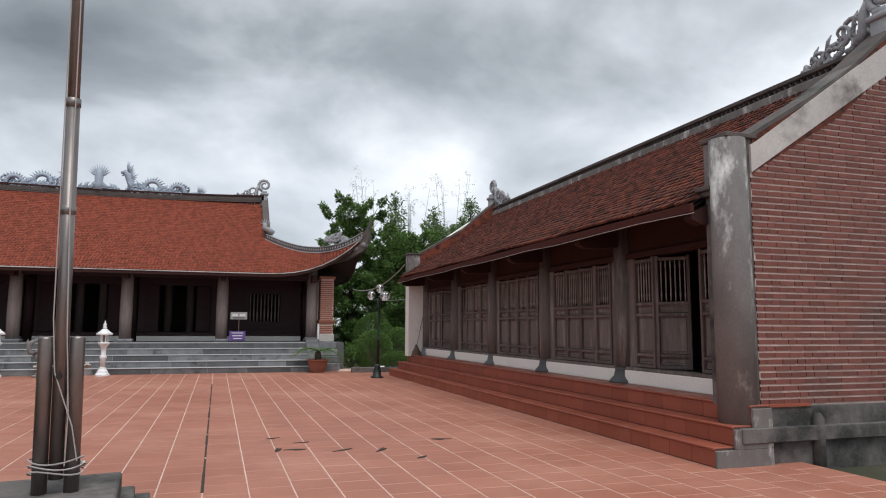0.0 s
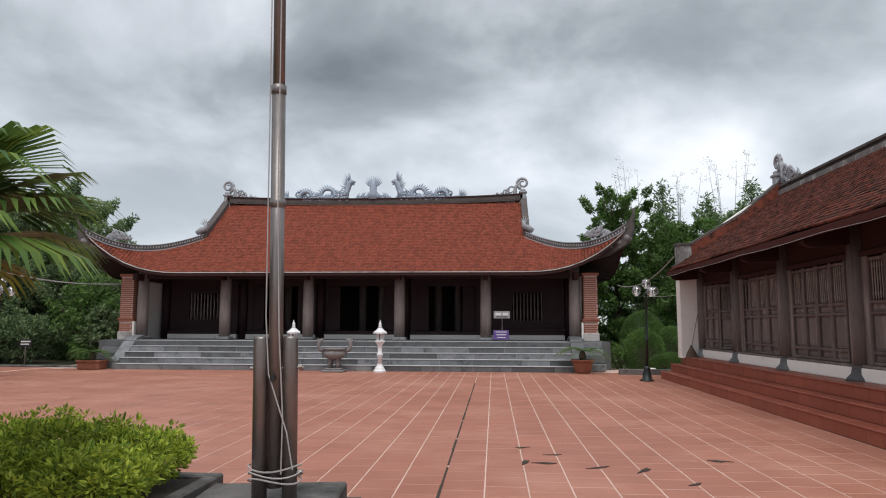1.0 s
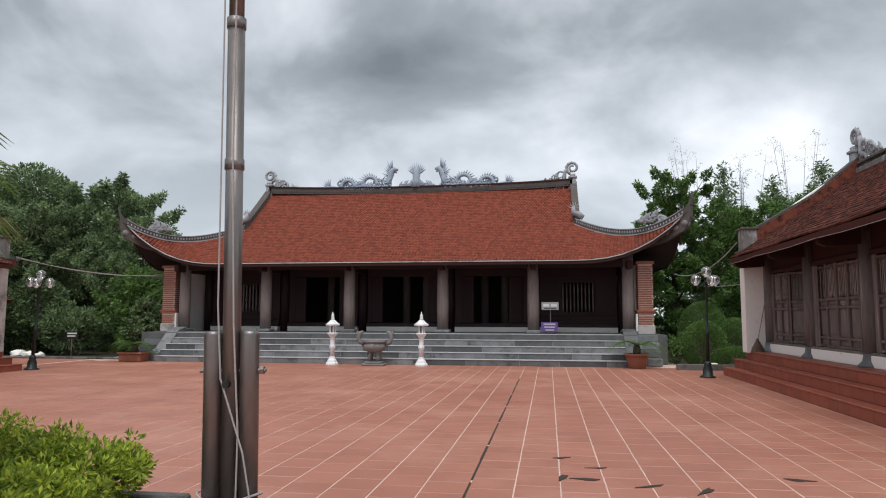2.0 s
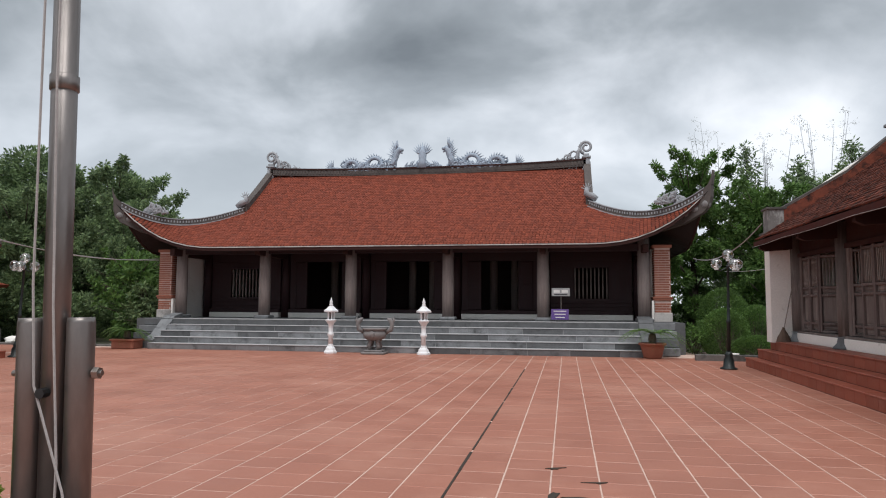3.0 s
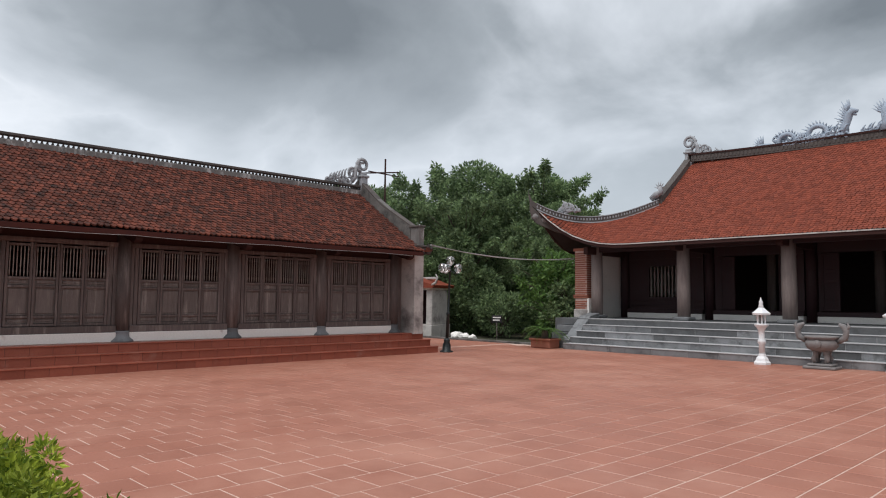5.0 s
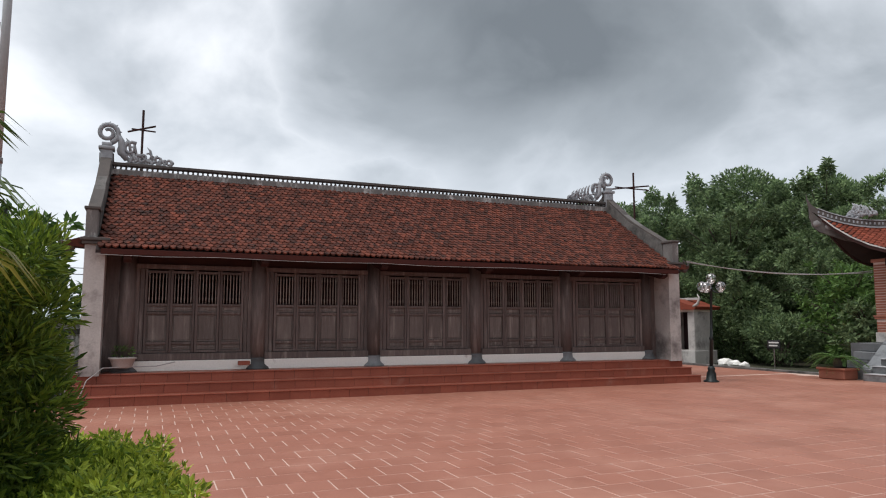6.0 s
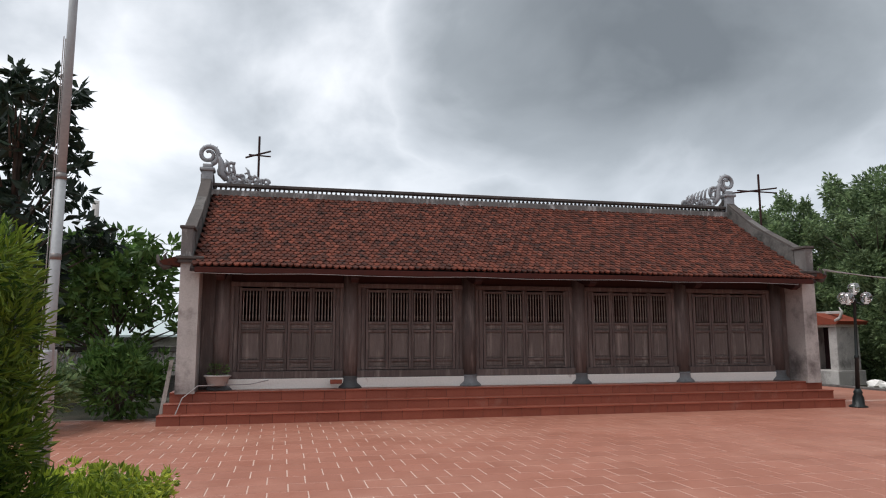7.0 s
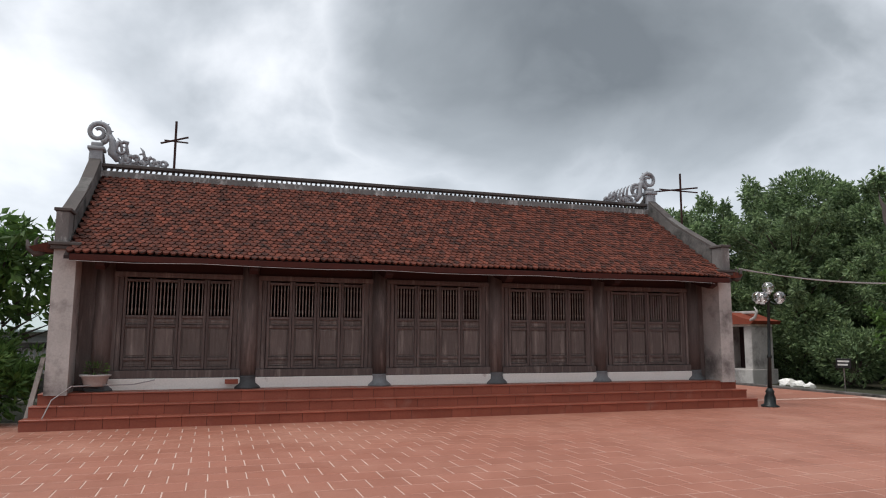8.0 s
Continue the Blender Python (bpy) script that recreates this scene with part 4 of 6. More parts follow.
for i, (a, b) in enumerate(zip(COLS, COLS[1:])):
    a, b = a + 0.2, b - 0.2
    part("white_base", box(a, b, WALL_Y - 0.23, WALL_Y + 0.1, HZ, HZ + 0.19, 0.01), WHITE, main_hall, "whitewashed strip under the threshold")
    part("threshold", box(a - 0.02, b + 0.02, WALL_Y - 0.2, WALL_Y + 0.12, HZ + 0.19, HZ + 0.34, 0.02), WOOD_SHADED, main_hall, "thick dark threshold beam")
    part("lintel", box(a, b, WALL_Y - 0.08, WALL_Y + 0.08, 3.1, 3.9), WOOD_SHADED, main_hall)
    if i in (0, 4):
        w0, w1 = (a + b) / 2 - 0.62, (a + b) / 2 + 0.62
        part("wall_board", box(a, b, WALL_Y - 0.05, WALL_Y + 0.05, HZ + 0.34, 1.72, 0.005), WOOD_SHADED, main_hall)
        part("wall_board", box(a, w0, WALL_Y - 0.05, WALL_Y + 0.05, 1.72, 3.1, 0.005), WOOD_SHADED, main_hall)
        part("wall_board", box(w1, b, WALL_Y - 0.05, WALL_Y + 0.05, 1.72, 3.1, 0.005), WOOD_SHADED, main_hall)
        part("wall_board", box(w0, w1, WALL_Y - 0.05, WALL_Y + 0.05, 2.85, 3.1, 0.005), WOOD_SHADED, main_hall)
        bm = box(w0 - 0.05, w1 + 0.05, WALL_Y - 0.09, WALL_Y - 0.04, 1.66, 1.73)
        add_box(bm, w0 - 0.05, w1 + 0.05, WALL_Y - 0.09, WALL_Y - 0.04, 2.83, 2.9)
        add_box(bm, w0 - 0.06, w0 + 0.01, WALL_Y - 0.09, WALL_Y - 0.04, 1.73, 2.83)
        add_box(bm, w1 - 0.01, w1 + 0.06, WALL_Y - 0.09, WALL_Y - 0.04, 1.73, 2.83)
        part("window_frame", bm, WOOD_SHADED, main_hall)
        for k in range(9):
            x = w0 + (w1 - w0) * (k + 0.5) / 9
            part("window_bar", lathe([(0.022, 1.73), (0.03, 2.0), (0.022, 2.28), (0.03, 2.56), (0.022, 2.83)], 8, (x, WALL_Y - 0.03, 0)), WOOD_COLUMN, main_hall, smooth=True)
        for z in (1.42, 1.56):
            part("wall_rail", box(a, b, WALL_Y - 0.09, WALL_Y - 0.04, z, z + 0.05, 0.01), WOOD_SHADED, main_hall)
    else:
        lw = 0.55
        opening = 0.10 if i == 2 else 0.2
        for x0, x1 in ((a, a + opening), (b - opening, b)):
            part("wall_board", box(x0, x1, WALL_Y - 0.05, WALL_Y + 0.05, HZ + 0.34, 3.1, 0.005), WOOD_SHADED, main_hall)
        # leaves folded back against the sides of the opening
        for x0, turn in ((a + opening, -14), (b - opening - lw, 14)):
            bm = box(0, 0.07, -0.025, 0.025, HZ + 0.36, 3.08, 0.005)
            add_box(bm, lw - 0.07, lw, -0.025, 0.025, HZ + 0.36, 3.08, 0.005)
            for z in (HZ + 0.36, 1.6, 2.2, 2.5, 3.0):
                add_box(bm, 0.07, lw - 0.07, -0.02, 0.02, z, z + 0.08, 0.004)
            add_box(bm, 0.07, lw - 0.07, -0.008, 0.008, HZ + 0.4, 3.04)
            lf = part("door_leaf", bm, WOOD_SHADED, main_hall)
            lf.matrix_basis = Matrix.Translation((x0, WALL_Y - 0.05, 0)) @ pose(0, 0, 0, 0, 0, turn)
        mid = (a + b) / 2
        for x in (mid - 0.5, mid + 0.35):
            part("inner_column", lathe([(0.16, HZ), (0.16, 4.6)], 12, (x, 31.0, 0)), WOOD_COLUMN, main_hall, smooth=True)
# same darkened colour here, so shade inside the hall is painted in
part("rear_wall", box(AX - 8.8, AX + 8.8, 34.2, 34.5, HZ, 4.0), WOOD_SHADED, main_hall)
part("inner_ceiling", box(AX - 8.8, AX + 8.8, 26.9, 34.2, 3.9, 3.96), WOOD_SHADED, main_hall)
for side in (-1, 1):
    x0, x1 = sorted((AX + side * 8.45, AX + side * 8.75))
    part("side_wall", box(x0, x1, 26.95, 34.5, HZ, 3.36), WHITE, main_hall, "plain pale plaster side wall")
    x0, x1 = sorted((AX + side * 8.50, AX + side * 9.02))
    part("brick_pier", box(x0 + 0.02, x1 - 0.02, 26.42, 26.97, HZ + 0.3, 3.42), MORTAR, main_hall, "orange brick corner pier")
    PIER = main_hall.children[-1]
    part("pier_base", box(x0 - 0.03, x1 + 0.03, 26.38, 27.0, HZ, HZ + 0.3, 0.02), PLASTER, main_hall, "pale plastered pier base")
    bm = box(x0 - 0.05, x1 + 0.05, 26.36, 27.02, 1.72, 1.78, 0.01)
    add_box(bm, x0 - 0.03, x1 + 0.03, 26.38, 27.0, 1.66, 1.72, 0.01)
    part("pier_ledge", bm, BRICK_NEW, main_hall, "moulded brick ledge")
    part("pier_cap", box(x0 - 0.04, x1 + 0.04, 26.38, 27.0, 3.36, 3.46, 0.01), BRICK_NEW, main_hall)
    xi = AX + side * 8.42
    part("pier_strip", box(min(xi, xi + side * 0.07), max(xi, xi + side * 0.07), 26.40, 26.98, HZ, 1.66, 0.005), WHITE, main_hall, "white painted pier edge")

# stone stairs: five courses of blocks, each with a pale lip
STAIR_SLOTS = []
for k in range(5):
    z1 = HZ - 0.194 * k
    y_front = 24.15 + 0.37 * (4 - k)
    st = part("stair", box(AX - 7.9, AX + 7.9, y_front + 0.012, y_front + 0.5, z1 - 0.24, z1 - 0.035), STONE_PALE, main_hall, "grey stone stair with a pale lip")
    STAIR_SLOTS.append((st, AX - 7.9, AX + 7.9, y_front, z1))
for side in (-1, 1):
    x0, x1 = sorted((AX + side * 7.92, AX + side * 8.35))
    bm = add_prism(bmesh.new(), [(24.5, 0), (24.5, 0.28), (25.0, 0.42), (25.75, 1.05), (26.3, 1.15), (26.3, 0)], x0, x1, axis="x")
    part("stair_cheek", bm, STONE, main_hall, "sloping grey stone stair cheek")
    x0, x1 = sorted((AX + side * 8.35, AX + side * 9.0))
    for k in range(4):
        part("cheek_block", box(x0, x1, 24.7 + 0.3 * k, 25.65, 0.02 + 0.24 * k, 0.245 + 0.24 * k, 0.012), STONE, main_hall)


# ---- plants ----
def leaf_cloud(clumps, count, size, rnd, droop=0.2, aspect=0.42, hollow=0.55):
    """Leaf blades scattered over clumps of (centre, radii); verts and faces."""
    total = sum(c[1][0] * c[1][1] + c[1][0] * c[1][2] for c in clumps)
    V, F = [], []
    for c, r in clumps:
        n = max(8, int(count * (r[0] * r[1] + r[0] * r[2]) / total))
        for _ in range(n):
            d = Vector((rnd.gauss(0, 1), rnd.gauss(0, 1), rnd.gauss(0, 1))).normalized()
            k = hollow + (1.08 - hollow) * rnd.random() ** 0.7
            p = Vector((c[0] + d.x * r[0] * k, c[1] + d.y * r[1] * k, c[2] + d.z * r[2] * k))
            out = (d + Vector((rnd.uniform(-1, 1), rnd.uniform(-1, 1), rnd.uniform(-0.6, 0.8) - droop)) * 0.8).normalized()
            side = out.cross(Vector((rnd.uniform(-1, 1), rnd.uniform(-1, 1), rnd.uniform(-1, 1)))).normalized()
            s = size * rnd.uniform(0.6, 1.3)
            up = side.cross(out) * s * 0.10
            b = len(V)
            V += [tuple(p), tuple(p + out * s * 0.5 + side * s * aspect * 0.5 + up), tuple(p + out * s), tuple(p + out * s * 0.5 - side * s * aspect * 0.5 + up)]
            F.append((b, b + 1, b + 2, b + 3))
    return V, F


def tree(x, y, height, spread, seed, mat, label, leaves=5000, size=0.28, trunk=0.16, crown_low=0.3, lean=0.0, name="tree"):
    rnd = random.Random(seed)
    T = thing(name, label, "tree", m=pose(x, y, -0.1))
    top = Vector((lean, 0, height * 0.8))
    bm = tube([(0, 0, 0), (lean * 0.2 + 0.05, 0.04, height * 0.25), (lean * 0.6 - 0.05, 0, height * 0.55), tuple(top)], [trunk, trunk * 0.8, trunk * 0.55, trunk * 0.2], 8)
    clumps = []
    n = 15
    for k in range(n):
        f = (k + 0.5) / n
        zz = height * (crown_low + (0.93 - crown_low) * f)
        wide = spread * (math.sin(math.pi * min(1, 0.22 + 0.78 * f)) ** 0.7) * rnd.uniform(0.55, 1.0)
        a = k * 2.4 + rnd.uniform(-0.5, 0.5)
        c = (lean * f + math.cos(a) * wide * 0.62, math.sin(a) * wide * 0.62, zz + rnd.uniform(-0.2, 0.2))
        r = spread * rnd.uniform(0.26, 0.44)
        clumps.append((c, (r, r, r * 0.75)))
        st = Vector((lean * f * 0.5, 0, zz * 0.72))
        add_tube(bm, [st, st.lerp(Vector(c), 0.5) + Vector((0, 0, 0.1)), Vector(c)], [trunk * 0.4, trunk * 0.25, trunk * 0.08], 5)
    for k in range(44):
        a = rnd.uniform(0, 6.28)
        f = rnd.uniform(0.4, 0.99)
        w = spread * (1.15 - 0.75 * max(0, f - 0.5)) * rnd.uniform(0.55, 1.0)
        c = (lean + math.cos(a) * w, math.sin(a) * w, height * f)
        for j in range(4):
            q = 1 + 0.055 * j
            clumps.append(((c[0] * q, c[1] * q, c[2] + 0.045 * j * spread), (spread * (0.075 - 0.015 * j),) * 2 + (spread * (0.065 - 0.01 * j),)))
        add_tube(bm, [(c[0] * 0.5, c[1] * 0.5, c[2] * 0.85), c], [0.03, 0.006], 4)
    part("trunk", bm, BARK, T, smooth=True)
    fine = 0.6 if leaves > 4600 else 1.0
    V, F = leaf_cloud(clumps, int(leaves * (2.6 if fine < 1 else 1)), size * fine, rnd)
    part("crown", from_lists("crown", V, F, mat), None, T)
    return T


def conifer(x, y, height, spread, seed, mat, label, leaves=4000):
    rnd = random.Random(seed)
    T = thing("tree", label, "tree", m=pose(x, y, -0.1))
    bm = tube([(0, 0, 0), (0.05, 0, height * 0.5), (0, 0, height * 0.97)], [0.14, 0.09, 0.015], 7)
    clumps = []
    for k in range(26):
        f = 0.12 + 0.86 * k / 25
        w = spread * (1 - f) ** 0.75 + 0.08
        for q in range(3):
            a = k * 1.9 + q * 2.1
            c = (math.cos(a) * w * 0.7, math.sin(a) * w * 0.7, height * f + rnd.uniform(-0.15, 0.15))
            clumps.append((c, (w * 0.42 + 0.08, w * 0.42 + 0.08, 0.22)))
            add_tube(bm, [(0, 0, height * f - 0.15), c], [0.025, 0.008], 4)
    part("trunk", bm, BARK, T)
    V, F = leaf_cloud(clumps, leaves, 0.22, rnd, aspect=0.3, hollow=0.2)
    part("crown", from_lists("crown", V, F, mat), None, T)
    return T


def dry_bamboo(x, y, height, seed):
    rnd = random.Random(seed)
    T = thing("bamboo", "thin pale bamboo with sparse dry leaves behind the trees", "bamboo", m=pose(x, y, -0.1), group="bamboo behind the trees")
    bm = bmesh.new()
    clumps = []
    for k in range(6):
        a, b = rnd.uniform(-0.5, 0.5), rnd.uniform(-0.5, 0.5)
        tip = (a * 2.4, b * 2, height * rnd.uniform(0.86, 1.0))
        add_tube(bm, [(a * 0.4, b * 0.4, 0), (a, b, height * 0.55), tip], [0.03, 0.022, 0.006], 5)
        for q in range(9):
            f = 0.55 + 0.45 * q / 8
            px, py, pz = a + (tip[0] - a) * (f - 0.55) / 0.45, b + (tip[1] - b) * (f - 0.55) / 0.45, height * 0.55 + (tip[2] - height * 0.55) * (f - 0.55) / 0.45
            e = (px + rnd.uniform(-0.35, 0.35), py + rnd.uniform(-0.3, 0.3), pz + rnd.uniform(0.05, 0.35))
            add_tube(bm, [(px, py, pz), e], [0.006, 0.003], 3)
            clumps.append((e, (0.16, 0.16, 0.16)))
    part("stem", bm, STUCCO, T)
    V, F = leaf_cloud(clumps, 650, 0.10, rnd, aspect=0.25, hollow=0.0)
    part("foliage", from_lists("foliage", V, F, TWIG_PALE), None, T)


def bush(x, y, z, rx, ry, rz, seed, mat, label, leaves=2500, size=0.08, name="bush", group=""):
    rnd = random.Random(seed)
    B = thing(name, label, "bush", m=pose(x, y, z), group=group)
    bm = bmesh.new()
    clumps = [((0, 0, rz), (rx * 0.86, ry * 0.86, rz * 0.9))]
    for k in range(22):
        d = Vector((rnd.gauss(0, 1), rnd.gauss(0, 1), abs(rnd.gauss(0, 0.8)))).normalized()
        c = (d.x * rx * 0.82, d.y * ry * 0.82, rz + d.z * rz * 0.8)
        clumps.append((c, (rx * 0.2, ry * 0.2, rz * 0.24)))
        add_tube(bm, [(d.x * 0.04, d.y * 0.04, 0), (d.x * rx * 0.4, d.y * ry * 0.4, rz * 0.7), c], [0.02, 0.012, 0.004], 4)
    for k in range(26):
        d = Vector((rnd.gauss(0, 0.7), rnd.gauss(0, 0.7), abs(rnd.gauss(0.6, 0.4)))).normalized()
        c = Vector((d.x * rx, d.y * ry, rz + d.z * rz)) * rnd.uniform(0.98, 1.14)
        clumps.append((tuple(c), (rx * 0.09, ry * 0.09, rz * 0.2)))
    part("stem", bm, BARK, B)
    shell = 0.6
    if "clipped" in label:
        clumps, shell = [((0, 0, rz * 0.95), (rx, ry, rz))], 0.92
    V, F = leaf_cloud(clumps, leaves, size, rnd, droop=-0.2, aspect=0.4, hollow=shell)
    part("foliage", from_lists("foliage", V, F, mat), None, B)
    return B


def fan_frond(V, F, base, out, length, rnd, n=26, spread=1.25):
    """A pleated palm leaf: a stalk and narrow blades that fan out and hang at their tips."""
    out = out.normalized()
    side = out.cross(Vector((0, 0, 1))).normalized()
    for k in range(n):
        a = spread * (2 * k / (n - 1) - 1)
        d = (out * math.cos(a) + side * math.sin(a)).normalized()
        ln = length * (0.72 + 0.28 * math.cos(a)) * rnd.uniform(0.93, 1.05)
        w = ln * 0.036
        s = d.cross(Vector((0, 0, 1))).normalized() * w
        p0, p1 = base, base + d * ln * 0.55 + Vector((0, 0, 0.02))
        p2 = base + d * ln * 0.86 + Vector((0, 0, -0.08 * ln))
        p3 = base + d * ln + Vector((0, 0, -0.24 * ln))
        b = len(V)
        V += [tuple(p0), tuple(p1 + s), tuple(p1 - s), tuple(p2 + s * 0.7), tuple(p2 - s * 0.7), tuple(p3)]
        F += [(b, b + 1, b + 2), (b + 1, b + 3, b + 4, b + 2), (b + 3, b + 5, b + 4)]


def fan_palm(x, y, z, height, seed, label):
    rnd = random.Random(seed)
    P = thing("palm", label, "palm tree", m=pose(x, y, z))
    bm = bmesh.new()
    add_tube(bm, [(0, 0, 0), (0.03, 0, height * 0.5), (0, 0, height)], [0.11, 0.09, 0.08], 9)
    for k in range(12):
        add_tube(bm, [(0, 0, height * k / 12), (0, 0, height * k / 12 + 0.02)], [0.115, 0.10], 9)
    part("trunk", bm, BARK, P, smooth=True)
    n = 15
    for k in range(n):
        a = k * 2.4
        rise = 1.8 - 2.0 * k / n
        d = Vector((math.cos(a), math.sin(a), 0.75 * rise))
        stalk = 0.30 + 0.12 * rnd.random()
        e = Vector((0, 0, height)) + d.normalized() * stalk
        V, F = [], []
        fan_frond(V, F, e, Vector((d.x, d.y, d.z * 0.7 - 0.12)), 0.78 + 0.12 * rnd.random(), rnd, 34)
        fr = part("frond", from_lists("frond", V, F, LEAF_YELLOW if k >= n - 1 else LEAF_PALM), None, P, "yellowing fan leaf" if k >= n - 1 else "")
        part("stalk", tube([(0, 0, height - 0.1), tuple(Vector((0, 0, height)) + d.normalized() * stalk * 0.5 + Vector((0, 0, 0.04))), tuple(e)], [0.022, 0.016, 0.011], 6), LEAF_PALM, fr)
    return P


def cycad_pot(x, y, seed, label, pot_r=0.30, pot_h=0.40, square=False, fronds=16, length=0.72):
    rnd = random.Random(seed)
    C = thing("potted_cycad", label, "potted plant", m=pose(x, y, 0))
    if square:
        bm = box(-pot_r, pot_r, -pot_r * 0.7, pot_r * 0.7, 0, pot_h, 0.03)
        add_box(bm, -pot_r - 0.04, pot_r + 0.04, -pot_r * 0.7 - 0.04, pot_r * 0.7 + 0.04, pot_h - 0.07, pot_h, 0.02)
    else:
        bm = lathe([(pot_r * 0.62, 0), (pot_r * 0.72, 0.05), (pot_r * 0.9, pot_h * 0.7), (pot_r * 0.95, pot_h * 0.86), (pot_r * 1.08, pot_h * 0.88), (pot_r * 1.08, pot_h), (pot_r * 0.95, pot_h), (pot_r * 0.9, pot_h - 0.05)], 20)
    part("pot", bm, CLAY, C, "terracotta pot with a thick rim", smooth=not square)
    part("soil", lathe([(pot_r * 0.7, pot_h - 0.08), (pot_r * 0.68, pot_h - 0.03)], 12), SOIL, C)
    part("stump", lathe([(0.10, pot_h - 0.05), (0.12, pot_h + 0.1), (0.09, pot_h + 0.24), (0.04, pot_h + 0.28)], 10), BARK, C, smooth=True)
    for k in range(fronds):
        a = 2 * math.pi * k / fronds + rnd.uniform(-0.15, 0.15)
        lift = rnd.uniform(0.25, 0.75)
        V, F = [], []
        d, s = Vector((math.cos(a), math.sin(a), 0)), Vector((-math.sin(a), math.cos(a), 0))
        for q in range(22):
            f = (q + 1) / 22
            p = Vector((0, 0, pot_h + 0.25)) + d * length * f + Vector((0, 0, length * (lift * f - 0.85 * f * f)))
            w = 0.15 * math.sin(math.pi * min(1, f * 0.85 + 0.15)) + 0.015
            for sg in (-1, 1):
                t = p + s * sg * w + d * 0.05 + Vector((0, 0, 0.03))
                b = len(V)
                V += [tuple(p - d * 0.016), tuple(p + d * 0.02), tuple(t)]
                F.append((b, b + 1, b + 2))
        part("frond", from_lists("frond", V, F, LEAF_MID), None, C)
    return C


# trees behind the courtyard
BACK = "tall dark broadleaf tree behind the halls"
tree(-21.6, 34.5, 8.3, 3.2, 1, LEAF_DARK, BACK, 17000, 0.36, crown_low=0.05)
tree(-26.0, 34.0, 9.2, 3.8, 2, LEAF_DARK, BACK, 19000, 0.36, crown_low=0.05)
tree(-30.5, 32.5, 8.4, 3.4, 3, LEAF_DARK, BACK, 16000, 0.36, crown_low=0.05)
tree(-22.6, 29.8, 6.4, 2.8, 4, LEAF_DARK, "dark leafy tree beside the main hall", 15000, 0.30, crown_low=0.03)
tree(-18.6, 31.6, 6.2, 2.2, 5, LEAF_DARK, "dark leafy tree beside the main hall", 12000, 0.28, crown_low=0.03)
tree(-27.5, 27.5, 7.2, 3.2, 21, LEAF_DARK, "dark leafy tree behind the side hall", 14000, 0.32, crown_low=0.03)
tree(-33.5, 24.0, 6.0, 3.0, 22, LEAF_DARK, "dark leafy tree behind the side hall", 12000, 0.34, crown_low=0.03)
tree(-37.0, 17.5, 5.2, 3.0, 23, LEAF_DARK, "dark leafy tree behind the side hall", 7000, 0.34, crown_low=0.03)
tree(-16.2, 28.6, 3.6, 1.5, 6, LEAF_MID, "loose leafy small tree beside the main hall", 4500, 0.2, trunk=0.06, crown_low=0.12)
tree(-15.0, 27.8, 2.3, 0.9, 16, LEAF_DARK, "loose leafy small tree beside the main hall", 2500, 0.18, trunk=0.05, crown_low=0.1)
bush(-19.3, 28.6, 0.0, 1.4, 0.9, 0.9, 17, LEAF_DARK, "low dark shrub under the trees", 4500, 0.18)
bush(-22.0, 29.0, 0.0, 1.6, 0.9, 1.0, 18, LEAF_DARK, "low dark shrub under the trees", 4500, 0.18)
bush(-25.5, 27.5, 0.0, 1.8, 1.2, 1.0, 19, LEAF_DARK, "low dark shrub under the trees", 4500, 0.2)
tree(6.0, 32.6, 7.7, 1.8, 7, LEAF_MID, "green broadleaf tree beside the main hall", 13000, 0.27, crown_low=0.08)
tree(8.4, 31.0, 6.2, 1.9, 8, LEAF_MID, "green broadleaf tree beside the main hall", 12000, 0.27, crown_low=0.06)
tree(11.5, 32.5, 6.8, 2.6, 9, LEAF_DARK, "dark broadleaf tree behind the side hall", 13000, 0.3, crown_low=0.05)
tree(15.5, 33.5, 7.2, 3.0, 10, LEAF_DARK, "dark broadleaf tree behind the side hall", 13000, 0.3, crown_low=0.05)
conifer(8.6, 34.5, 8.6, 1.6, 24, LEAF_DARK, "dark slender tree behind the side hall", 9000)
conifer(10.9, 35.0, 8.0, 1.6, 25, LEAF_DARK, "dark slender tree behind the side hall", 9000)
conifer(12.6, 34.0, 8.5, 1.4, 26, LEAF_DARK, "dark slender tree behind the side hall", 9000)
for k, (bx, by, bh) in enumerate(((8.0, 37.0, 10.4), (10.2, 37.5, 9.8), (12.8, 38.0, 10.6))):
    dry_bamboo(bx, by, bh, 60 + k)
rnd = random.Random(71)
V, F = leaf_cloud([((-48 + 3.2 * k, 42 + rnd.uniform(-1.5, 1.5), 1.6), (2.4, 1.6, 2.2 + rnd.uniform(-0.3, 0.9))) for k in range(25)], 26000, 0.5, rnd, hollow=0.4)
tagged(part("far_woods", from_lists("far_woods", V, F, LEAF_DARK), None), "dense dark woods far behind the halls", "woods", kind="stuff")
# clipped shrubs on the east side
bush(6.0, 27.4, -0.1, 0.78, 0.75, 1.08, 31, LEAF_MID, "tall clipped round green shrub", 16000, 0.06, group="clipped shrubs")
bush(5.7, 25.9, -0.1, 0.66, 0.64, 0.75, 32, LEAF_MID, "clipped round green shrub", 14000, 0.055, group="clipped shrubs")
bush(6.85, 26.7, -0.1, 0.60, 0.58, 0.80, 33, LEAF_MID, "clipped round green shrub", 12000, 0.055, group="clipped shrubs")
bush(6.4, 25.05, -0.1, 0.66, 0.36, 0.36, 34, LEAF_MID, "low clipped green hedge", 12000, 0.05, name="hedge")
bush(4.9, 26.2, 0.0, 0.7, 0.6, 0.42, 35, LEAF_MID, "loose low shrub beside the stairs", 2500, 0.09)
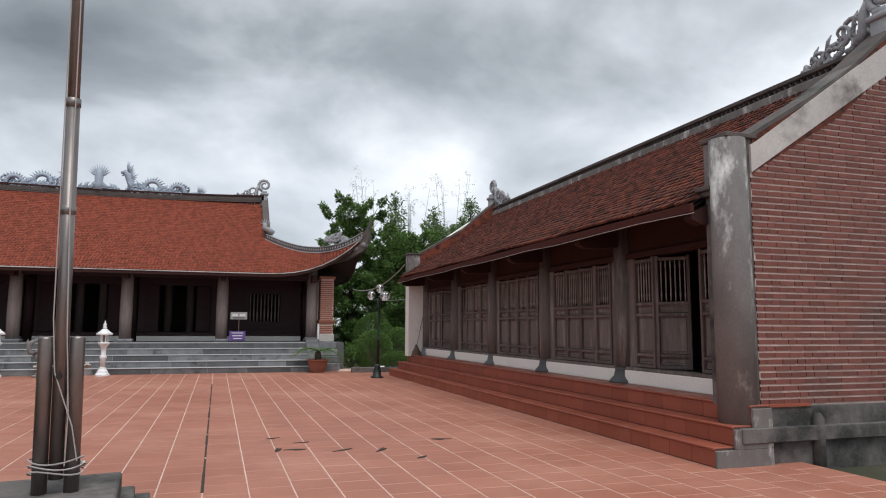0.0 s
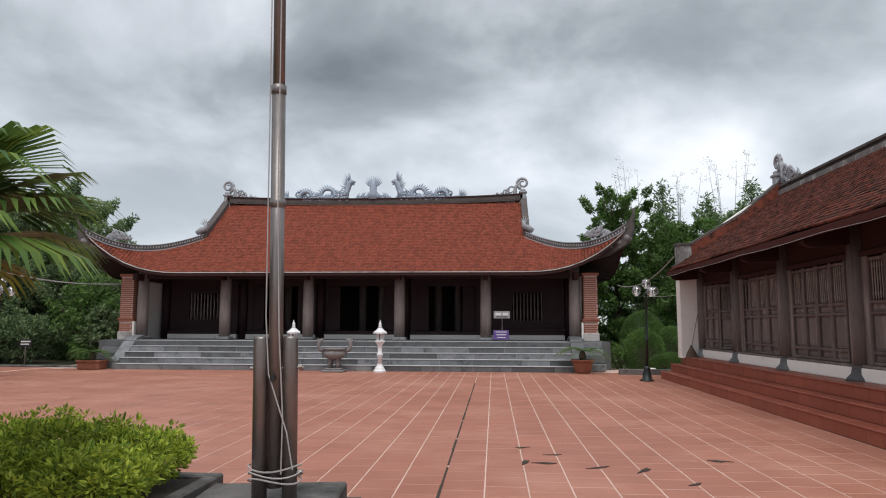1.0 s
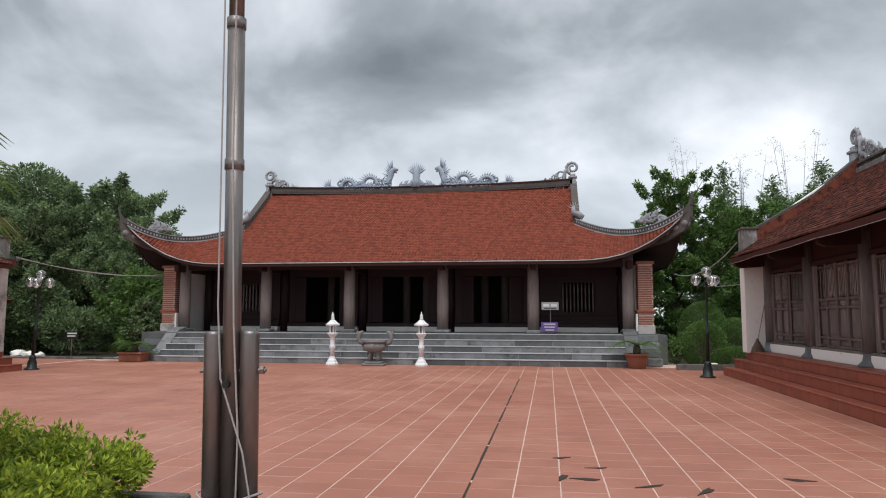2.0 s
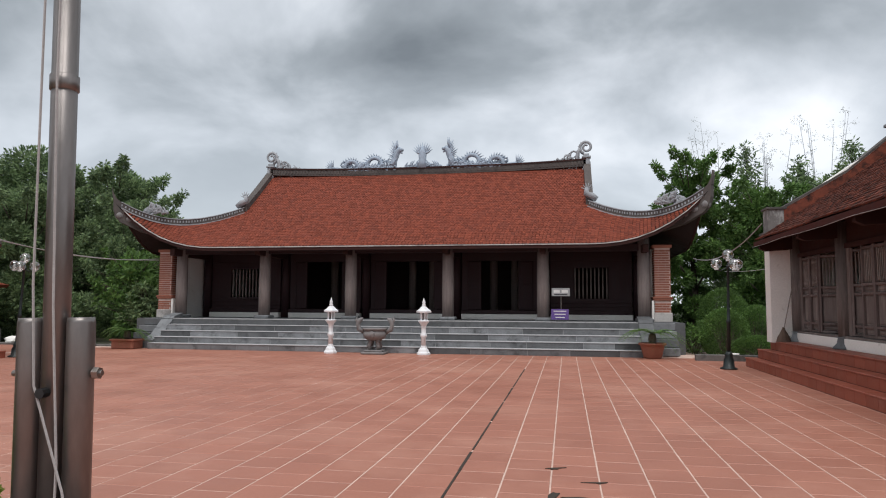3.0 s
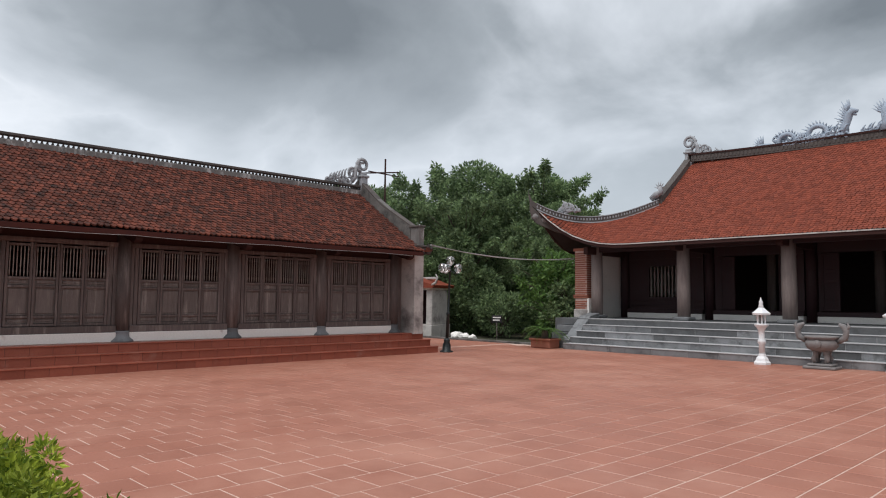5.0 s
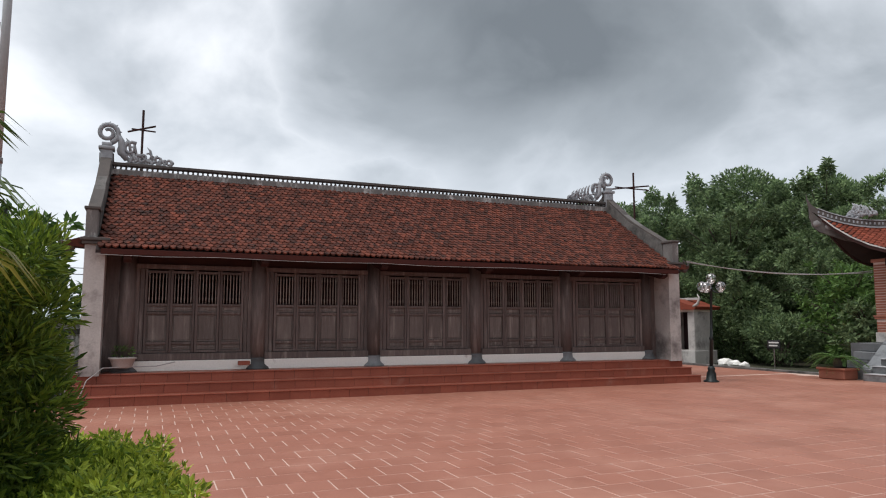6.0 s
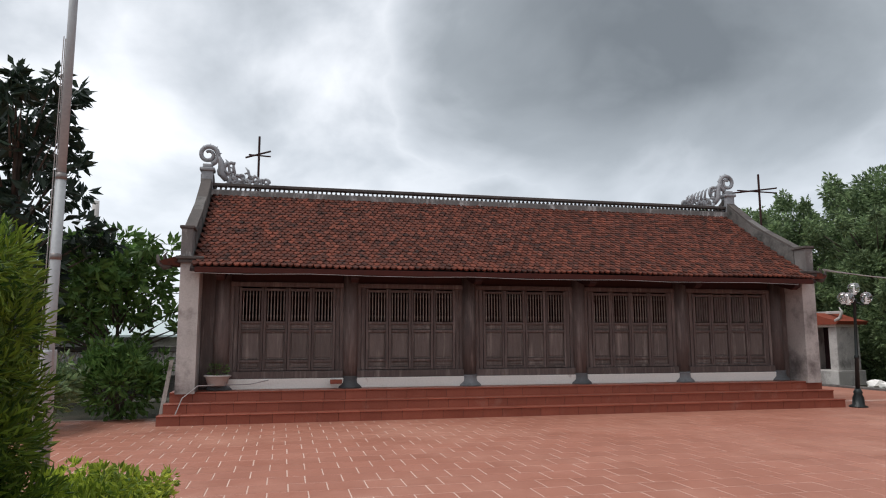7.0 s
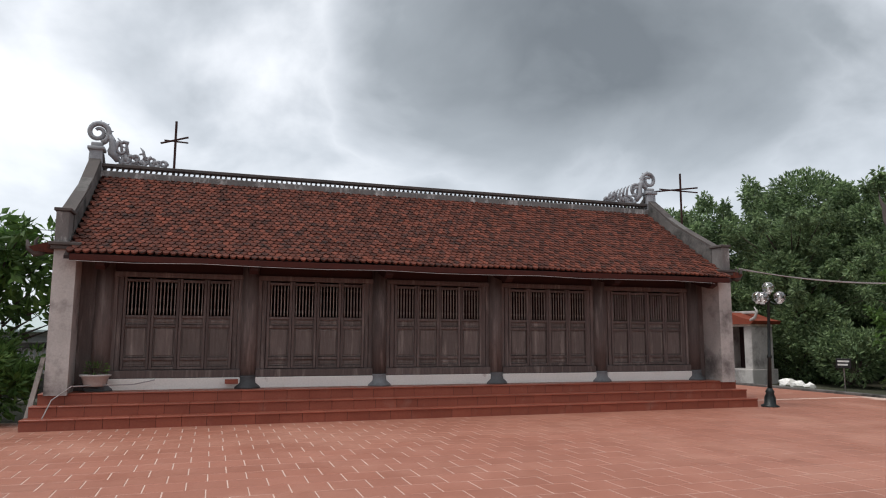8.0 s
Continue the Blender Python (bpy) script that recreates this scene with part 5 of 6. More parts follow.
# planting west of the courtyard
tree(-15.6, 1.8, 7.2, 1.5, 41, LEAF_RUBBER, "dark glossy rubber tree beside the side hall", 2300, 0.30, crown_low=0.22)
tree(-19.3, 1.2, 4.3, 1.5, 42, LEAF_MID, "leafy tree with drooping leaves by the wall", 2600, 0.26, crown_low=0.42, trunk=0.07)
tree(-17.3, 3.5, 3.9, 1.5, 43, LEAF_MID, "frangipani with thin pale stems by the wall", 1500, 0.27, crown_low=0.64, trunk=0.06)
bush(-15.6, 4.0, 0.0, 0.85, 0.85, 0.70, 44, LEAF_MID, "leafy green shrub beside the side hall", 3200, 0.17)
bush(-13.7, 2.9, 0.0, 1.0, 0.8, 0.6, 45, LEAF_DARK, "low dark shrub by the wall", 2200, 0.15)

# planter with shrubs and a fan palm
PLANTER = pose(-3.40, 5.90, 0)
planter = thing("planter", "low square cement planter filled with shrubs", "planter", m=PLANTER)
for a in ((-1.75, 1.58, 0.78, 0.9), (-1.75, 1.58, -0.9, -0.78), (-1.75, -1.63, -0.78, 0.78), (1.46, 1.58, -0.78, 0.78)):
    part("planter_wall", box(*a, 0, 0.31, 0.015), CEMENT, planter)
part("soil", box(-1.63, 1.46, -0.78, 0.78, 0.0, 0.28), SOIL, planter)
for k, (bx, by, rx, tall) in enumerate(((1.02, 0.40, 0.48, 0.77), (1.08, -0.25, 0.45, 0.70), (0.35, 0.42, 0.50, 0.81), (0.40, -0.30, 0.46, 0.73),
                                        (-0.40, 0.38, 0.50, 0.80), (-1.00, 0.32, 0.46, 0.82), (-1.40, 0.25, 0.40, 0.80))):
    spot = PLANTER @ Vector((bx, by, 0))
    bush(spot.x, spot.y, 0.28, rx, 0.42, (tall - 0.30) / 2, 70 + k, LEAF_BRIGHT, "bright yellow-green shrub in the planter", 6500, 0.05, group="shrubs in the planter")
fan_palm(-3.0, 4.86, 0.0, 2.02, 81, "small fan palm beside the planter")
rnd = random.Random(9)
feather = thing("shrub", "soft feathery green shrub in the planter", "shrub", m=pose(-4.15, 5.62, 0.28))
part("stem", tube([(0, 0, 0), (0.02, 0, 0.8), (0, 0, 1.6)], [0.03, 0.02, 0.008], 5), BARK, feather)
V, F = leaf_cloud([((0.22 * math.cos(k * 2.4), 0.22 * math.sin(k * 2.4), 0.12 + 0.064 * k), (0.32 - 0.006 * k, 0.32 - 0.006 * k, 0.18)) for k in range(26)], 26000, 0.075, rnd, droop=-0.3, aspect=0.22, hollow=0.3)
part("foliage", from_lists("foliage", V, F, LEAF_FEATHER), None, feather)


# ---- flagpoles ----
def flagpole(x, y, label, steel, flag, lean):
    P = thing("flagpole", label, "flagpole", m=pose(x, y, 0, 0, lean, 4))
    if flag:
        part("base_slab", box(-0.2, 0.2, -0.11, 0.11, -0.05, 0.06, 0.012), CEMENT, P, "mossy grey cement block")
    for slab in () if flag else ((-0.62, 0.42, -0.35, 0.62, 0.16, 0.32), (-0.78, 0.52, -0.5, 0.8, 0.06, 0.16), (-0.90, 0.64, -0.65, 0.95, -0.05, 0.06)):
        part("base_slab", box(*slab, 0.015), CEMENT, P, "mossy grey cement slab")
    for sx in (-0.105, 0.105):
        part("clamp_tube", lathe([(0.053, 0.04 if flag else 0.32), (0.053, 1.44), (0.050, 1.46)], 18, (sx, 0, 0)), steel, P, "upright tarnished steel tube", smooth=True)
    part("pole", lathe([(0.050, 0.42), (0.050, 3.25)], 18), steel, P, "round steel pole", smooth=True)
    part("pole", lathe([(0.044, 3.25), (0.044, 6.4)], 18), steel, P, "round steel pole", smooth=True)
    part("pole", lathe([(0.036, 6.4), (0.032, 9.0)], 16), steel, P, "round steel pole", smooth=True)
    for z in (2.42, 3.27, 6.4):
        part("collar", lathe([(0.046, z - 0.035), (0.056, z - 0.03), (0.056, z + 0.03), (0.046, z + 0.035)], 18), STEEL_OLD, P, smooth=True)
    for z in (0.52, 1.24):
        part("bolt", tube([(-0.18, -0.0, z), (0.2, -0.0, z)], 0.012, 8), STEEL, P)
        part("nut", tube([(0.165, 0, z), (0.19, 0, z)], 0.024, 6), STEEL, P)
    for k, z in enumerate((0.47, 0.50, 0.53)):
        pts = []
        for q in range(21):
            a = 2 * math.pi * q / 20
            pts.append((0.185 * math.cos(a), 0.075 * math.sin(a), z + 0.02 * math.sin(a * 2 + k) + 0.012 * k))
        part("rope_wrap", tube(pts, 0.006, 5), CABLE, P, "thin pale rope")
    part("cleat", tube([(0.0, -0.05, 1.17), (0.0, -0.09, 1.17)], 0.02, 8), BLACK, P)
    part("halyard", tube([(0.03, -0.06, 4.8), (0.02, -0.075, 2.4), (0.04, -0.08, 1.5), (0.07, -0.075, 0.9), (0.06, -0.07, 0.52)], 0.005, 5), CABLE, P, "thin pale halyard")
    part("halyard", tube([(-0.04, -0.06, 4.8), (-0.055, -0.07, 1.6), (-0.03, -0.08, 1.2), (0.10, -0.08, 0.8), (0.14, -0.07, 0.55)], 0.005, 5), CABLE, P, "thin pale halyard")
    if flag:
        V, F = [], []
        nx, nz = 14, 10
        for i in range(nx):
            for j in range(nz):
                f, g = i / (nx - 1), j / (nz - 1)
                V.append((0.10 * math.sin(f * 8 + g * 3), 0.06 + 0.34 * f + 0.05 * math.sin(f * 9 + g * 2), 7.2 - 1.15 * g - 0.5 * f * (0.4 + g)))
        for i in range(nx - 1):
            for j in range(nz - 1):
                F.append((i * nz + j, (i + 1) * nz + j, (i + 1) * nz + j + 1, i * nz + j + 1))
        fl = part("flag", from_lists("flag", V, F, FLAG_RED), None, P, "limp red flag")
        fl.data.polygons.foreach_set("use_smooth", [True] * len(F))
    return P


flagpole(-1.08, 5.85, "tarnished steel flagpole clamped between two tubes on a cement base", STEEL_OLD, False, -1.0)
flagpole(-8.25, 4.84, "pale steel flagpole with a limp red flag", POLE_PALE, True, 0.6)


# ---- courtyard furniture ----
def stone_lantern(x, y):
    G = thing("stone_lantern", "white stone lantern on a turned shaft before the stairs", "stone lantern", m=pose(x, y, 0), group="white stone lanterns")
    part("foot", lathe([(0.21, 0), (0.21, 0.05), (0.17, 0.09), (0.15, 0.15), (0.10, 0.21), (0.085, 0.27)], 8), LANTERN_WHITE, G)
    part("shaft", lathe([(0.075, 0.27), (0.07, 0.5), (0.10, 0.54), (0.10, 0.60), (0.07, 0.64), (0.075, 0.85), (0.12, 0.93), (0.17, 0.99), (0.17, 1.03)], 12), LANTERN_WHITE, G, smooth=True)
    for k in range(6):
        a = k * math.pi / 3
        part("post", lathe([(0.018, 1.03), (0.018, 1.25)], 6, (0.10 * math.cos(a), 0.10 * math.sin(a), 0)), LANTERN_WHITE, G)
    part("lamp_core", lathe([(0.05, 1.03), (0.05, 1.25)], 8), STONE_CARVED, G)
    part("roof", lathe([(0.12, 1.25), (0.225, 1.25), (0.235, 1.30), (0.15, 1.36), (0.10, 1.41), (0.07, 1.44)], 6), LANTERN_WHITE, G)
    part("finial", lathe([(0.05, 1.44), (0.065, 1.48), (0.04, 1.53), (0.055, 1.57), (0.02, 1.64), (0.006, 1.70)], 10), LANTERN_WHITE, G, smooth=True)


stone_lantern(-6.24, 23.75)
stone_lantern(-3.32, 23.75)

urn = thing("incense_burner", "carved grey stone incense burner with two high ears", "incense burner", m=pose(-4.82, 23.7, 0))
part("base", box(-0.36, 0.36, -0.3, 0.3, 0, 0.07, 0.02), STONE_CARVED, urn)
part("base", box(-0.28, 0.28, -0.24, 0.24, 0.07, 0.13, 0.02), STONE_CARVED, urn)
for a in (45, 135, 225, 315):
    c, s = math.cos(radians(a)), math.sin(radians(a))
    part("leg", tube([(0.17 * c, 0.15 * s, 0.13), (0.21 * c, 0.18 * s, 0.24), (0.15 * c, 0.13 * s, 0.36), (0.2 * c, 0.17 * s, 0.48)], [0.05, 0.06, 0.06, 0.08], 8), STONE_CARVED, urn, smooth=True)
part("bowl", lathe([(0.12, 0.40), (0.3, 0.46), (0.36, 0.56), (0.35, 0.66), (0.30, 0.70), (0.37, 0.73), (0.38, 0.78), (0.32, 0.78), (0.28, 0.70)], 18), STONE_CARVED, urn, smooth=True)
for sx in (-1, 1):
    bm = tube([(sx * 0.36, 0, 0.66), (sx * 0.50, 0, 0.74), (sx * 0.54, 0, 0.90), (sx * 0.48, 0, 1.02), (sx * 0.38, 0, 1.08)], [0.06, 0.075, 0.07, 0.075, 0.03], 8)
    add_tube(bm, [(sx * 0.52, 0, 0.92), (sx * 0.60, 0, 1.02), (sx * 0.56, 0, 1.12)], [0.05, 0.04, 0.01], 6)
    part("ear", bm, STONE_CARVED, urn, smooth=True)
part("front_boss", lathe([(0.10, -0.02), (0.09, 0.03), (0.03, 0.05)], 12), STONE_CARVED, urn).matrix_basis = Matrix.Translation((0, -0.35, 0.6)) @ pose(0, 0, 0, 90)


def globe_lamp(x, y, lean):
    G = thing("street_lamp", "black iron garden lamp with four clear glass globes", "street lamp", m=pose(x, y, 0, 0, lean, 10), group="garden lamps")
    part("base", lathe([(0.20, 0), (0.20, 0.03), (0.13, 0.06), (0.12, 0.22), (0.085, 0.30), (0.10, 0.34), (0.06, 0.42)], 12), IRON, G, "flared black iron base", smooth=True)
    part("pole", lathe([(0.05, 0.42), (0.042, 1.1), (0.055, 1.12), (0.055, 1.16), (0.036, 1.2), (0.03, 2.42), (0.05, 2.44), (0.05, 2.5)], 10), IRON, G, smooth=True)
    spots = [(0.0, 0.0, 2.74, False), (-0.28, 0.0, 2.52, True), (0.25, 0.06, 2.52, True), (0.04, -0.26, 2.50, True)]
    for gx, gy, gz, arm in spots:
        if arm:
            a = part("arm", tube([(0, 0, 2.44), (gx * 0.6, gy * 0.6, 2.36), (gx, gy, gz - 0.15)], 0.014, 6), IRON, G)
        else:
            a = part("arm", tube([(0, 0, 2.5), (0, 0, gz - 0.13)], 0.02, 6), IRON, G)
        bm = bmesh.new()
        bmesh.ops.create_uvsphere(bm, u_segments=20, v_segments=12, radius=0.135)
        g = part("globe", bm, GLASS, a, "clear glass globe", smooth=True)
        g.matrix_basis = Matrix.Translation((gx, gy, gz))
        part("bulb_holder", lathe([(0.05, gz - 0.15), (0.05, gz - 0.11), (0.02, gz - 0.10), (0.025, gz - 0.02), (0.01, gz + 0.04)], 8, (gx, gy, 0)), SIGN_WHITE, a)


globe_lamp(4.72, 20.95, 1.0)
globe_lamp(-14.05, 20.15, 2.5)

cycad_pot(3.32, 23.95, 51, "cycad in a round terracotta pot at the foot of the stairs", 0.36, 0.44, fronds=26, length=0.92)
cycad_pot(-13.4, 24.1, 52, "bushy cycad in a terracotta trough at the foot of the stairs", 0.40, 0.32, True, 20, 0.8)

stand = thing("sign_stand", "thin stand with a grey notice board and a purple board", "sign", m=pose(0.72, 26.05, HZ))
part("pole", tube([(0.02, 0, 0.04), (0.02, 0, 0.9)], 0.014, 8), STEEL, stand)
part("foot", box(-0.16, 0.2, -0.12, 0.12, 0, 0.04, 0.01), IRON, stand)
nb = part("notice_board", box(-0.28, 0.30, -0.02, 0.015, 0.82, 1.08, 0.008), SIGN_GREY, stand, "pale grey notice board")
part("writing", box(-0.22, -0.02, -0.025, -0.02, 0.93, 1.02), SIGN_WHITE, nb)
part("writing", box(0.04, 0.24, -0.025, -0.02, 0.93, 1.02), SIGN_WHITE, nb)
part("writing", box(-0.2, 0.22, -0.025, -0.02, 0.86, 0.89), BLACK, nb)
pb = part("purple_board", box(-0.30, 0.26, -0.05, -0.03, 0.06, 0.40, 0.006), PURPLE, stand, "purple board with pale lines of writing")
for k in range(3):
    part("writing", box(-0.22 + 0.03 * k, 0.18 - 0.02 * k, -0.055, -0.05, 0.32 - k * 0.1, 0.35 - k * 0.1), SIGN_WHITE, pb)

sign = thing("garden_sign", "small dark board with pale writing on a post", "sign", m=pose(-17.2, 26.0, -0.1, 0, 0, 25))
part("post", tube([(0, 0, 0), (0, 0, 0.95)], 0.02, 8), STEEL, sign)
sb = part("board", box(-0.21, 0.21, -0.02, 0.01, 0.78, 1.07, 0.006), BLACK, sign, "dark painted board")
for k in range(2):
    part("writing", box(-0.16, 0.16 - 0.04 * k, -0.026, -0.02, 0.96 - k * 0.1, 1.01 - k * 0.1), SIGN_WHITE, sb)

# broom on the east porch
broom = thing("broom", "long-handled straw broom leaning on the white wall", "broom", m=EAST @ pose(0.12, -0.42, 0.67))
part("handle", tube([(0.05, 0.0, 0.25), (-0.16, 0.33, 1.5)], 0.013, 6), WOOD_GREY, broom)
part("straw_head", lathe([(0.16, 0.0), (0.13, 0.12), (0.05, 0.26), (0.025, 0.34)], 10, (0.05, 0, 0)), STRAW, broom)

# pot, brick and hose on the west porch
pot = thing("flower_pot", "oval grey pot with thin sprouting twigs", "flower pot", m=WEST @ pose(-0.02, -0.36, 0.67))
part("pot", add_lathe(bmesh.new(), [(0.15, 0), (0.18, 0.03), (0.23, 0.17), (0.26, 0.18), (0.26, 0.21), (0.22, 0.21), (0.21, 0.17)], 16, squash=0.75), PLASTER, pot, smooth=True)
bm = bmesh.new()
rnd = random.Random(4)
for k in range(14):
    a = rnd.uniform(0, 6.28)
    add_tube(bm, [(0.06 * math.cos(a), 0.05 * math.sin(a), 0.17), (0.2 * math.cos(a), 0.12 * math.sin(a), 0.36), (0.34 * math.cos(a), 0.2 * math.sin(a), rnd.uniform(0.4, 0.62))], [0.006, 0.004, 0.002], 4)
part("twig", bm, BARK, pot)
V, F = leaf_cloud([((0.0, 0, 0.3), (0.2, 0.14, 0.12))], 160, 0.06, rnd)
part("foliage", from_lists("foliage", V, F, LEAF_MID), None, pot)
brick_loose = part("loose_brick", box(2.18, 2.42, -0.3, -0.19, 0.67, 0.755, 0.006), STEP_TILE)
brick_loose.matrix_basis = WEST
tagged(brick_loose, "loose red brick lying on the porch", "brick")
hose = part("hose", tube([(-0.75, -1.02, 0.02), (-0.6, -0.82, 0.48), (-0.35, -0.6, 0.69), (0.0, -0.45, 0.69), (0.6, -0.3, 0.69), (0.95, -0.2, 0.76)], 0.011, 6), CABLE)
hose.matrix_basis = WEST
tagged(hose, "thin pale hose trailing over the porch steps", "hose")
plank = part("plank", tube([(-1.0, -0.7, 0.0), (-0.95, 0.1, 1.15)], [0.06, 0.05], 4), WOOD_GREY)
plank.matrix_basis = WEST
tagged(plank, "weathered plank leaning on the gable wall", "plank")

# masts and wires behind the west hall
for k, w, (mx, my, mz) in ((0, 1.9, (-40.7, 5.5, 12.4)), (1, 1.0, (-20.2, 22.7, 6.6))):
    mast = thing("antenna_mast", "thin rusty mast with a crossbar behind the roof", "antenna", m=pose(mx, my, 0))
    part("mast", tube([(0, 0, 0), (0, 0, mz + 0.5 * w)], 0.035 * w, 6), WOOD_EAVE, mast)
    part("crossbar", tube([(-0.05, w * (-0.4 - 0.6 * k), mz - 0.18 * w), (0.05, w * (0.35 + 0.3 * k), mz + 0.05 * w)], 0.03 * w, 5), WOOD_EAVE, mast)
    part("crossbar", tube([(-0.05, w * (-0.3 - 0.5 * k), mz - 0.08 * w), (0.05, w * (0.35 + 0.3 * k), mz - 0.12 * w)], 0.025 * w, 5), WOOD_EAVE, mast)


def cable(a, b, sag, r, label, mat=CABLE):
    a, b = Vector(a), Vector(b)
    pts = [a.lerp(b, k / 20) - Vector((0, 0, sag * 4 * (k / 20) * (1 - k / 20))) for k in range(21)]
    tagged(part("cable", tube(pts, r, 5), mat), label, "cable")


cable((-14.6, 19.95, 3.25), (-13.7, 26.2, 3.1), 0.22, 0.014, "pale power cable strung between the halls")
cable((-14.6, 19.95, 3.22), (-13.7, 26.2, 3.05), 0.16, 0.010, "pale power cable strung between the halls")
cable((4.9, 26.3, 3.0), (5.7, 21.5, 3.55), 0.35, 0.014, "pale power cable strung between the halls")
cable((5.9, 26.6, 2.6), (6.2, 21.6, 2.5), 0.05, 0.008, "thin cable between the halls")
for z in (4.6, 4.4, 3.2, 3.0):
    cable((-24.0, -14.0, z + 0.6), (-24.0, 9.0, z), 0.1, 0.012, "thin overhead wire beyond the wall", BLACK)
utility = thing("utility_pole", "grey concrete utility pole beyond the wall", "utility pole", m=pose(-24.0, 1.2, 0))
part("pole", lathe([(0.16, 0), (0.10, 6.0)], 10), PLASTER, utility, smooth=True)
part("crossarm", box(-0.05, 0.05, -0.6, 0.6, 4.9, 5.0), STEEL_OLD, utility)

# boundary wall with pierced panels, and the low building beyond it
wall_west = thing("wall_west", "grey boundary wall with pierced block panels", "wall", kind="structure", m=pose(-21.0, -6.0, 0))
for k in range(5):
    y0 = k * 2.7
    part("wall_pier", box(-0.12, 0.12, y0, y0 + 0.3, 0, 1.5, 0.01), CEMENT, wall_west)
    part("wall_base", box(-0.08, 0.08, y0 + 0.3, y0 + 2.7, 0, 0.6, 0.005), CEMENT, wall_west)
    part("wall_top", box(-0.10, 0.10, y0 + 0.3, y0 + 2.7, 1.25, 1.4, 0.01), CEMENT, wall_west)
    bm = bmesh.new()
    for i in range(20):
        s = y0 + 0.36 + i * 0.117
        add_prism(bm, [(s, 0.6), (s + 0.035, 0.6), (s + 0.235, 1.25), (s + 0.2, 1.25)], -0.03, 0.03, axis="x")
        add_prism(bm, [(s + 0.2, 0.6), (s + 0.235, 0.6), (s + 0.035, 1.25), (s, 1.25)], -0.035, 0.035, axis="x")
    part("pierced_panel", bm, PLASTER, wall_west, "pierced block panel")
part("wall_top", box(-0.10, 0.10, 13.5, 17.0, 0, 1.4, 0.01), CEMENT, wall_west)
shed = thing("low_building", "low building with a pale sheet roof beyond the wall", "building", m=pose(-34.0, -2.0, 0))
part("wall", box(-3, 3, -9, 9, 0, 1.7), PLASTER, shed)
bm = add_prism(bmesh.new(), [(-3.8, 1.7), (-3.8, 1.78), (0, 2.75), (3.8, 1.78), (3.8, 1.7), (0, 2.65)], -9.5, 9.5, axis="y")
part("roof", bm, PALE_ROOF, shed, "pale green sheet metal roof")
part("shutter", box(3.0, 3.05, -4, 4, 0.1, 1.55), SIGN_GREY, shed)

# little shrine behind the west hall
shrine = thing("shrine", "small white shrine with a curled red tile roof", "shrine", m=pose(-22.3, 26.9, -0.1, 0, 0, 12))
part("base", box(-0.85, 0.85, -0.75, 0.75, 0, 0.55, 0.02), PLASTER, shrine)
for sx in (-0.62, 0.62):
    part("pillar", box(sx - 0.16, sx + 0.16, -0.62, 0.62, 0.55, 2.1, 0.02), PLASTER, shrine)
# coloured dark to paint the shade inside the shrine
part("rear_wall", box(-0.5, 0.5, 0.4, 0.6, 0.55, 2.1), WOOD_SHADED, shrine)
part("lintel", box(-0.78, 0.78, -0.62, 0.62, 2.1, 2.2), WHITE, shrine)
bm = add_prism(bmesh.new(), [(-0.95, 2.18), (-1.05, 2.3), (-0.55, 2.42), (0, 2.62), (0.55, 2.42), (1.05, 2.3), (0.95, 2.18)], -0.85, 0.8, axis="y")
part("roof", bm, ROOF_NEW, shrine, "curved red tile roof")
for sx in (-1, 1):
    part("roof_horn", tube([(sx * 0.9, -0.8, 2.3), (sx * 1.12, -0.85, 2.4), (sx * 1.22, -0.85, 2.62), (sx * 1.12, -0.85, 2.78)], [0.06, 0.06, 0.045, 0.015], 6), PLASTER, shrine, smooth=True)
part("ridge", box(-0.6, 0.6, -0.08, 0.08, 2.58, 2.68, 0.01), PLASTER, shrine)
for k in range(3):
    rock = bmesh.new()
    bmesh.ops.create_icosphere(rock, subdivisions=2, radius=0.3 - 0.06 * k)
    rr = random.Random(90 + k)
    for v in rock.verts:
        v.co *= rr.uniform(0.8, 1.15)
        v.co.z *= 0.7
    ob = part("garden_rock", rock, WHITE)
    ob.matrix_basis = pose(-19.6 + 0.55 * k, 26.2 - 0.1 * k, 0.05)
    tagged(ob, "pale rough rock beside the shrine", "rock")

# kerbs at the rear of the courtyard
for k, (x0, x1, y0, y1, h) in enumerate(((-22.0, -13.9, 24.9, 25.1, 0.07), (4.4, 8.9, 23.4, 23.6, 0.17), (6.25, 6.4, 22.0, 23.4, 0.12))):
    kb = part("kerb", box(x0, x1, y0, y1, -0.1, h, 0.015), CEMENT)
    tagged(kb, "grey cement kerb round the planting", "kerb", kind="structure")
rearwalk = part("pavement", box(-22.0, -15.6, 16.5, 24.9, -0.2, -0.003), PAVER)
tagged(rearwalk, "terracotta paved strip beside the side hall", "pavement", kind="structure")
rearwalk2 = part("pavement", box(6.3, 7.2, 22.0, 23.4, -0.2, -0.006), PAVER)
tagged(rearwalk2, "terracotta paved strip beside the side hall", "pavement", kind="structure")
small_pot = thing("flower_pot", "small white pot by the kerb", "flower pot", m=pose(5.5, 24.1, -0.09))
part("pot", lathe([(0.12, 0), (0.17, 0.22), (0.19, 0.22), (0.19, 0.26), (0.15, 0.26), (0.14, 0.2)], 14), WHITE, small_pot, smooth=True)


# ---- pieces: pavers ----
PITCH, JOINT = 0.415, 0.010
X_JOINT = -0.07


